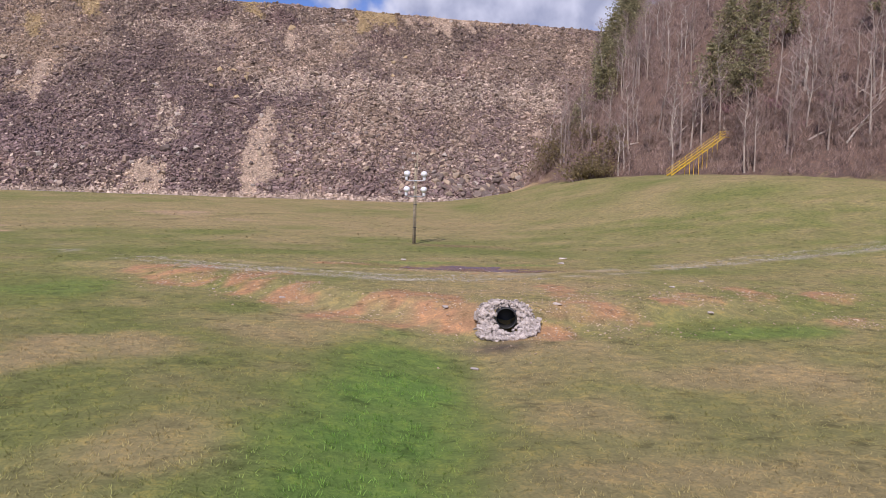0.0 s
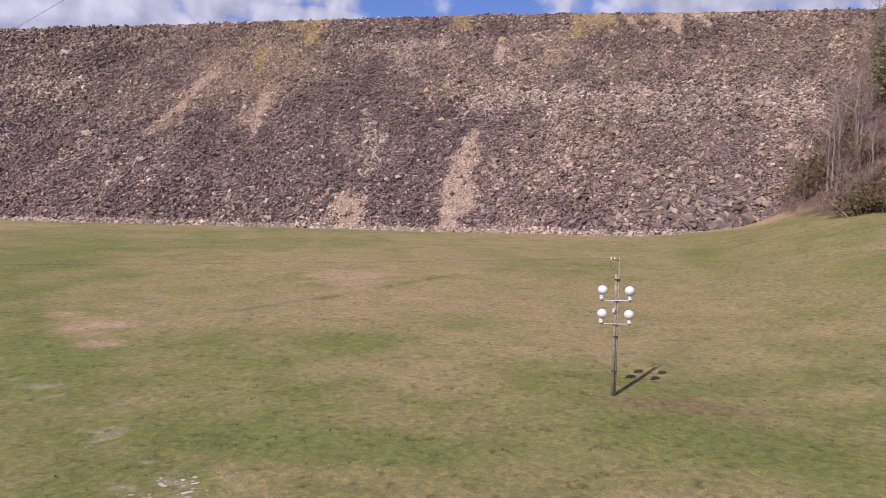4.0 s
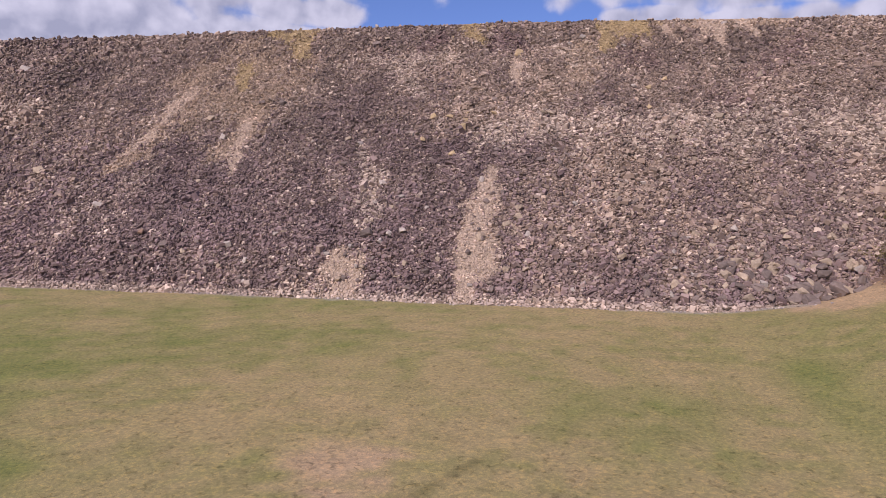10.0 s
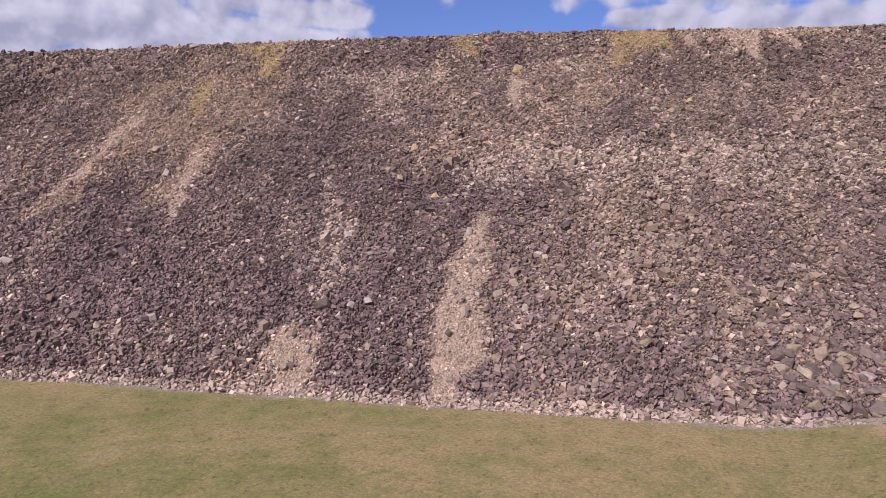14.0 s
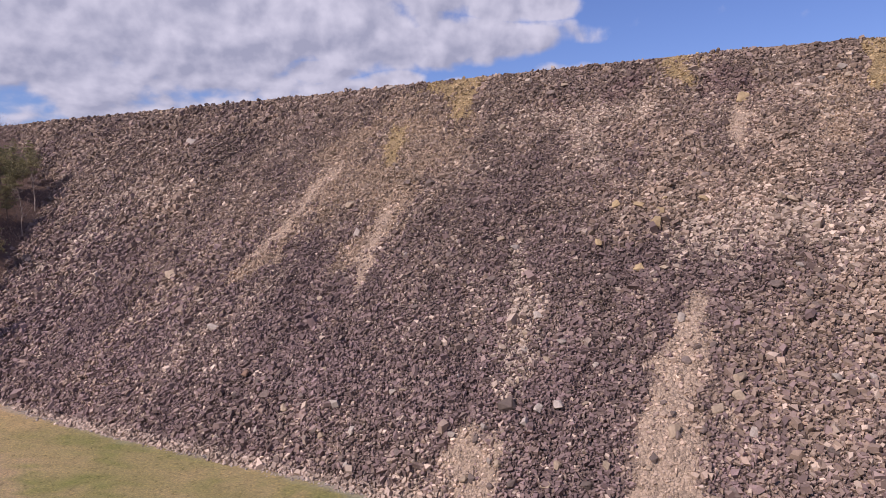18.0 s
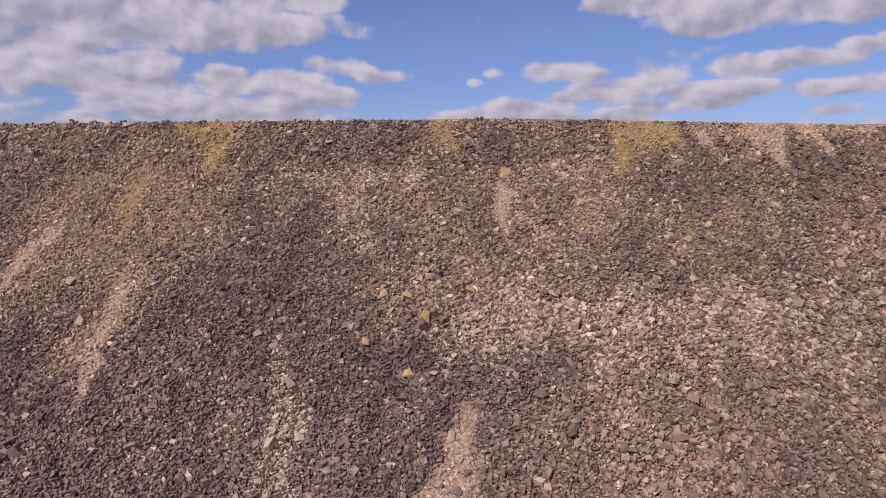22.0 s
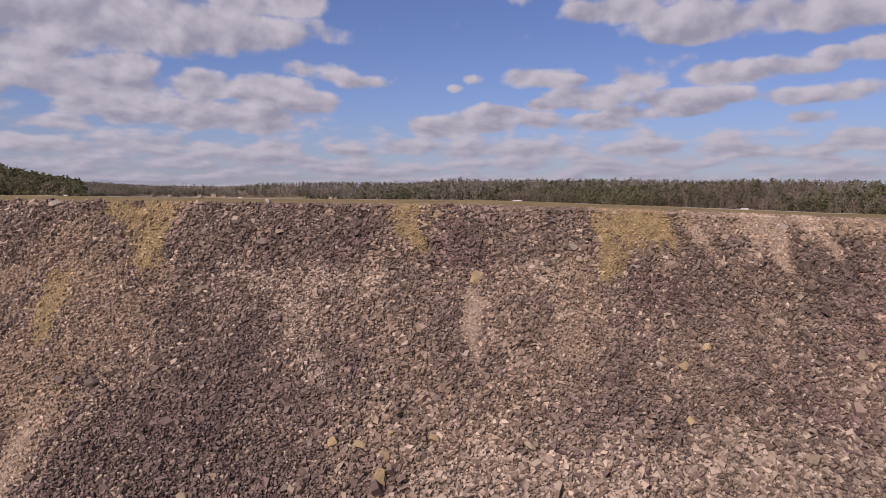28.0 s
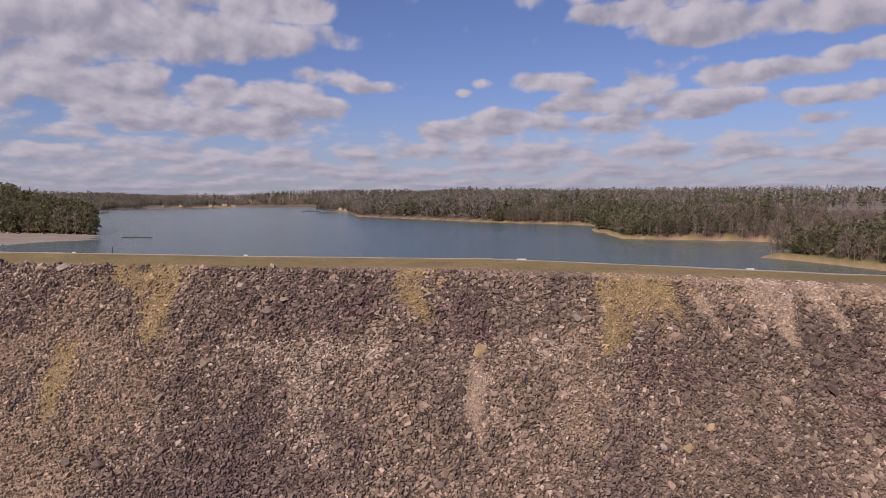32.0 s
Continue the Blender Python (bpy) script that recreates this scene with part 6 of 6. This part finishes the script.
HOUSES = [(-1222, 2548, 26), (-1255, 2538, 30), (-1195, 2560, 22), (-1262, 2440, 24), (-1305, 2300, 22), (-1330, 2230, 24), (-452, 1480, 16), (-425, 1430, 16)]
# far trees: distance haze is put into their pigment, greyer than the shore trees
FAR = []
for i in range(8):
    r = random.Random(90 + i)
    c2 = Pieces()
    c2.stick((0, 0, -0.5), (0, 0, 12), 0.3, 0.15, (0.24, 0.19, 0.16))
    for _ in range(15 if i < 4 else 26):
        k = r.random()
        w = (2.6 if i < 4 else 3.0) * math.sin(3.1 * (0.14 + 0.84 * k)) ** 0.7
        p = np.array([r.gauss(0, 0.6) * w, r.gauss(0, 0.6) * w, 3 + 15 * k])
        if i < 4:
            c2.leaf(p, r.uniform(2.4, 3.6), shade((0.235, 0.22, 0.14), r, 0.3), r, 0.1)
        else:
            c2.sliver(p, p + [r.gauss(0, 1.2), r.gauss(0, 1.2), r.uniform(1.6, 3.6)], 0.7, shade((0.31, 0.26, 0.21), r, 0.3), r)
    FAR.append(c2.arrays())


def far_wood(name, label, count, near, far, seed, low, high, deep, shapes):
    r = np.random.default_rng(seed)
    m = count * 40
    d = np.sqrt(r.uniform(near**2, far**2, m))
    a = r.uniform(-0.80, 0.52, m)
    x, y = 13 + d * np.sin(a), -46 + d * np.cos(a)
    k = inland(x, y)
    ok = (k > 4.5) & (k < deep) & ~((x < -240) & (y < 418)) & (r.uniform(0, 1, m) < np.exp(-k / (deep * 0.6)))
    ok &= y > 190
    for hx, hy, hw in HOUSES:
        ok &= ~((np.abs(x - hx) < 1.3 * hw) & (y - hy < 12) & (y - hy > -120))
    x, y = x[ok][:count], y[ok][:count]
    n = len(x)
    mix = fnoise(x / 70, y / 70, 101, 3) + r.normal(0, 0.35, n)
    left = (x < -240) & (y < 800)
    which = np.where((mix > 0.2) | (left & (mix > -0.5)), r.integers(0, 4, n), 4 + r.integers(0, 4, n))
    s = r.uniform(low, high, n) * np.where(left, 0.62 + 0.83 * sstep(-292, -345, x), np.where((x > 55) & (y < 420), 0.78, 1.0))
    place = np.stack([x, y, lake_land_z(x, y) - 0.4], -1)
    scale = np.stack([s * r.uniform(0.85, 1.3, n), s * r.uniform(0.85, 1.3, n), s], -1)
    vs, fs, cs, off = [], [], [], 0
    rot = turns(r.uniform(0, 6.28, n), 0 * s, 0 * s)
    for k in range(8):
        sel = which == k
        if sel.any():
            tv, tf, tc = shapes[k]
            v, f, _ = scatter([(tv, tf)], np.zeros(sel.sum(), int), place[sel], rot[sel], scale[sel])
            vs.append(v)
            fs.append(f + off)
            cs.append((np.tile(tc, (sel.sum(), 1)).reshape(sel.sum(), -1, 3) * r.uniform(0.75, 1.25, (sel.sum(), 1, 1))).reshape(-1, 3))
            off += len(v)
    me = mesh_from(name, np.concatenate(vs), np.concatenate(fs), M_LEAF, {"pigment": np.concatenate(cs)})
    tagged(new(name, me), label, "forest", kind="stuff")


far_wood("shore_forest", "mixed pines and leafless trees along the lake shore", 4600, 230, 800, 41, 0.55, 0.85, 130, LOW)
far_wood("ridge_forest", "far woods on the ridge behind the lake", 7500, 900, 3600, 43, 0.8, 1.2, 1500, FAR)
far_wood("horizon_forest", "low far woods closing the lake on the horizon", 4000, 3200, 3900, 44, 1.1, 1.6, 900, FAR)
far_wood("distant_forest", "distant woods on the low hills behind the lake, haze put into their greyer pigment", 8500, 800, 3300, 42, 0.85, 1.25, 260, FAR)

# ---- things on and by the lake ----
M_TIMBER = plain("dark wet timber", (0.06, 0.05, 0.045), 0.7, 0, 1.0, 0.3)
M_WHITE = plain("pale concrete", (0.62, 0.60, 0.57), 0.8, 0, 2.0, 0.12)
M_ROOF = plain("brown roof shingles", (0.12, 0.09, 0.08), 0.85, 0, 1.0, 0.25)
M_WALL = plain("tan house siding", (0.52, 0.40, 0.28), 0.8, 0, 1.0, 0.12)


def thing_mesh(name, bm, mat, label, category, group=""):
    me = bpy.data.meshes.new(name)
    bm.to_mesh(me)
    bm.free()
    me.materials.append(mat)
    return tagged(new(name, me), label, category, group)


bm = bmesh.new()
tube(bm, [(-275, 388.5, WATER + 0.12), (-265, 389.4, WATER + 0.14), (-254, 390.4, WATER + 0.12)], 0.45, 8)
thing_mesh("floating_boom", bm, M_TIMBER, "long dark floating boom on the lake", "boom")
pier = tagged(new("boat_dock"), "dark roofed boat dock floating far out on the lake", "dock")
pier.location = (-545, 1540, WATER)
bm = bmesh.new()
box(bm, (0, 0, 0.4), (44, 5, 0.8))
part("deck", bm, M_TIMBER, pier)
for k in range(6):
    bm = bmesh.new()
    box(bm, (-18 + 7.2 * k, 0, 3.6), (5.4, 6, 0.4))
    part("canopy", bm, M_ROOF, pier)
    for px in (-2.2, 2.2):
        bm = bmesh.new()
        tube(bm, [(-18 + 7.2 * k + px, 0, 0.6), (-18 + 7.2 * k + px, 0, 3.5)], 0.15, 6)
        part("post", bm, M_TIMBER, pier)
ramp = tagged(new("landing_stage"), "pale floating landing stage at the gravel spit", "dock")
ramp.location = (-296, 304, WATER)
bm = bmesh.new()
box(bm, (-4, 0, 0.25), (13, 2.6, 0.5))
part("deck", bm, M_WHITE, ramp)
bm = bmesh.new()
tube(bm, [(0, 1, 0.2), (0, 1, 2.0)], 0.08, 6)
part("post", bm, M_TIMBER, ramp)


def house(x, y, w, d, h, yaw):
    ob = tagged(new("house"), "small tan house with a brown gable roof among far trees", "house", "houses on the far shore")
    ob.matrix_world = pose(x, y, float(lake_land_z(np.array(x), np.array(y))), 0, 0, yaw)
    bm = bmesh.new()
    box(bm, (0, 0, h / 2 - 0.5), (w, d, h + 1))
    part("wall", bm, M_WALL, ob)
    bm = bmesh.new()
    vs = [bm.verts.new(p) for p in ((-w * 0.54, -d * 0.56, h), (w * 0.54, -d * 0.56, h), (w * 0.54, d * 0.56, h), (-w * 0.54, d * 0.56, h), (-w * 0.54, 0, h + d * 0.4), (w * 0.54, 0, h + d * 0.4))]
    for f in ((0, 1, 5, 4), (2, 3, 4, 5), (0, 4, 3), (1, 2, 5), (0, 3, 2, 1)):
        bm.faces.new([vs[i] for i in f])
    part("roof", bm, M_ROOF, ob)
    for k in (-0.28, 0.0, 0.28):
        bm = bmesh.new()
        box(bm, (k * w, -d / 2 - 0.05, h * 0.55), (w * 0.12, 0.12, h * 0.35))
        part("window", bm, M_DARKMETAL, ob)


for x, y, w in HOUSES:
    house(x, y, w * 0.62, w * 0.4, w * 0.26, rt.uniform(-25, 25))

ri = random.Random(77)
for k in range(16):
    x, y = ri.uniform(-400, -335) if k < 9 else ri.uniform(-335, -318), ri.uniform(414, 424)
    ob = new("spit_boulder", collar_meshes[ri.randrange(6)])
    sz = ri.uniform(1.6, 3.4)
    ob.matrix_world = pose(x, y, float(lake_land_z(np.array(x), np.array(y))) + 0.2, 0, 0, ri.uniform(0, 360)) @ Matrix.Diagonal((sz * 1.4, sz, sz, 1))
    tagged(ob, "pale grey boulder on the gravel spit by the lake", "boulder", "boulders on the spit")
for x, dy, ln in ((8.5, 19.0, 2.2), (57, 18.8, 1.6), (-58, 19.0, 1.0), (-104, 18.9, 1.0)):
    bm = bmesh.new()
    box(bm, (0, 0, 0.1), (ln, 0.4, 0.3))
    bmesh.ops.bevel(bm, geom=bm.edges[:], offset=0.06, segments=2, affect="EDGES")
    ob = thing_mesh("concrete_block", bm, M_WHITE, "pale concrete block at the edge of the crest", "block", "blocks along the crest")
    ob.location = (x, float(rim_y(x)) + dy, float(crest_top(x, dy)) + 0.05)
bm = bmesh.new()
tube(bm, [(0, 0, -0.3), (0, 0, 1.6)], 0.12, 8)
post = thing_mesh("marker_post", bm, M_TIMBER, "dark timber marker post on the crest", "post")
post.location = (-93, float(rim_y(-93)) + 18.5, float(crest_top(-93, 18.5)))

# ---- grass blades near the ditch, and loose pebbles ----
rg = np.random.default_rng(31)


def grass_field(n):
    y = -163 + 45 * rg.uniform(0, 1, n) ** 1.35
    x = 25 + rg.uniform(-1, 1, n) * (7 + (y + 168) * 0.75)
    c = ground_colour(x, y)
    green = (c[:, 1] > c[:, 0] * 0.62) & (c[:, 0] < 0.30)
    x, y, c = x[green], y[green], c[green]
    k = len(x)
    z = land_z(x, y)
    h = rg.uniform(0.03, 0.085, k) * (1 + 0.6 * (c[:, 1] > c[:, 0] * 1.5))
    vs, cs = [], []
    for _ in range(3):
        a = rg.uniform(0, 6.28, k)
        root = np.stack([x + rg.normal(0, 0.03, k), y + rg.normal(0, 0.03, k), z - 0.01], -1)
        s = np.stack([np.cos(a), np.sin(a), 0 * a], -1) * 0.012
        tip = root + np.stack([rg.normal(0, 0.04, k), rg.normal(0, 0.04, k), h], -1)
        vs.append(np.stack([root - s, root + s, tip], 1))
        cs.append(np.repeat((c * rg.uniform(1.25, 2.5, (k, 1)))[:, None], 3, 1))
    return np.concatenate(vs).reshape(-1, 3), np.concatenate(cs).reshape(-1, 3)


v, c = grass_field(46000)
ob = new("grass", mesh_from("grass", v, np.arange(len(v)).reshape(-1, 3), M_LEAF, {"pigment": c}))
tagged(ob, "short uneven grass blades, green and straw-coloured", "grass", kind="stuff")


def pebbles(name, label, n, lo, hi, spots, colour, flat=1.0):
    """Small stones strewn round (x, y, spread x, spread y) spots."""
    pick = rg.integers(0, len(spots), n)
    sp = np.array(spots)[pick]
    x, y = sp[:, 0] + rg.normal(0, 1, n) * sp[:, 2], sp[:, 1] + rg.normal(0, 1, n) * sp[:, 3]
    size = lo + (hi - lo) * rg.uniform(0, 1, n) ** 3
    place = np.stack([x, y, land_z(x, y) + 0.15 * flat * size], -1)
    rot = turns(rg.uniform(0, 6.28, n), rg.normal(0, 0.3 if flat == 1 else 0.04, n), rg.uniform(0, 6.28, n))
    col = np.array(colour) * rg.uniform(0.7, 1.3, (n, 1))
    v, f, c = scatter(ROCKS, rg.integers(0, len(ROCKS), n), place, rot, size[:, None] * np.array((1, 1, flat)), col)
    ob = new(name, mesh_from(name, v, f, M_STONE, {"pigment": c}))
    tagged(ob, label, "stones", kind="stuff")


pebbles("pebbles", "loose tan and white pebbles on the clay bank", 4600, 0.025, 0.12, [(a, b, 0.7 * rx, 0.7 * ry) for a, b, rx, ry in CLAY] + [(30, -137.5, 4, 1.6), (38, -137, 4, 1.5), (33, -140, 2.5, 1.2), (32.5, -138, 3, 2.5), (34, -135.5, 3, 2), (31.5, -139.5, 2, 1.5), (40, -135, 4, 1.4)], (0.45, 0.345, 0.25))
pebbles("toe_stones", "pale broken stones strewn along the toe of the dam", 1900, 0.15, 0.6, [(x, -2.1, 3, 0.55) for x in range(-136, 56, 4)], (0.36, 0.30, 0.26))
pebbles("track_gravel", "grey gravel worn out of the old track", 5200, 0.02, 0.09, [(a + (p - a) * k / 6, b + (q - b) * k / 6 - 0.6, 0.9, 0.45) for (a, b), (p, q) in zip(TRACK[4:7] + TRACK[9:12], TRACK[5:8] + TRACK[10:13]) for k in range(6)], (0.38, 0.345, 0.29))
pebbles("track_slabs", "flat pale stone showing through the worn wheel tracks", 1500, 0.06, 0.34, [(a + (p - a) * k / 6, b + (q - b) * k / 6 + off, 0.5, 0.22) for off in (-0.9, 0.9) for (a, b), (p, q) in zip(TRACK[3:7] + TRACK[9:12], TRACK[4:8] + TRACK[10:13]) for k in range(6)], (0.42, 0.37, 0.30), 0.12)


def weeds(n):
    """Sparse darker tufts and dead stalks over the mown field."""
    y = rg.uniform(-125, -4, n)
    x = rg.uniform(-90, 60, n)
    thick = fnoise(x / 14, y / 10, 121, 3) + 0.3 * rg.normal(0, 1, n) > 0.0
    x, y = x[thick], y[thick]
    k = len(x)
    z = land_z(x, y)
    vs, cs = [], []
    hue = rg.uniform(0, 1, (k, 1))
    col = ground_colour(x, y) * (0.65 + 0.35 * hue)
    big = rg.uniform(0.05, 0.14, k)
    for _ in range(5):
        root = np.stack([x + rg.normal(0, 0.12, k), y + rg.normal(0, 0.12, k), z - 0.01], -1)
        a = rg.uniform(0, 6.28, k)
        s = np.stack([np.cos(a), np.sin(a), 0 * a], -1) * (0.25 * big)[:, None]
        tip = root + np.stack([rg.normal(0, 0.08, k), rg.normal(0, 0.08, k), big], -1)
        vs.append(np.stack([root - s, root + s, tip], 1))
        cs.append(np.repeat(col[:, None], 3, 1))
    return np.concatenate(vs).reshape(-1, 3), np.concatenate(cs).reshape(-1, 3)


v, c = weeds(6000)
ob = new("weeds", mesh_from("weeds", v, np.arange(len(v)).reshape(-1, 3), M_LEAF, {"pigment": c}))
tagged(ob, "sparse low weed tufts over the mown field", "weeds", kind="stuff")

for x, y, size in ((27.0, -144.3, 0.32), (26.6, -121.0, 0.55), (37.9, -118.6, 0.7), (36.6, -122.2, 0.5), (38.0, -138.2, 0.45), (31.4, -138.4, 0.5), (26.9, -138.2, 0.45), (33.0, -130.0, 0.25), (38.8, -133.2, 0.4), (41.5, -131.0, 0.35),
                   (17.0, -132.2, 0.3), (20.3, -134.3, 0.35), (29.8, -124.0, 0.25)):
    ob = new("stone", collar_meshes[rc.randrange(6)])
    ob.matrix_world = pose(x, y, gz(x, y) + 0.03, 0, 0, rc.uniform(0, 360)) @ Matrix.Diagonal((size, size * 0.7, size * 0.5, 1))
    tagged(ob, "pale flat stone lying in the grass", "stone", "loose pale stones")
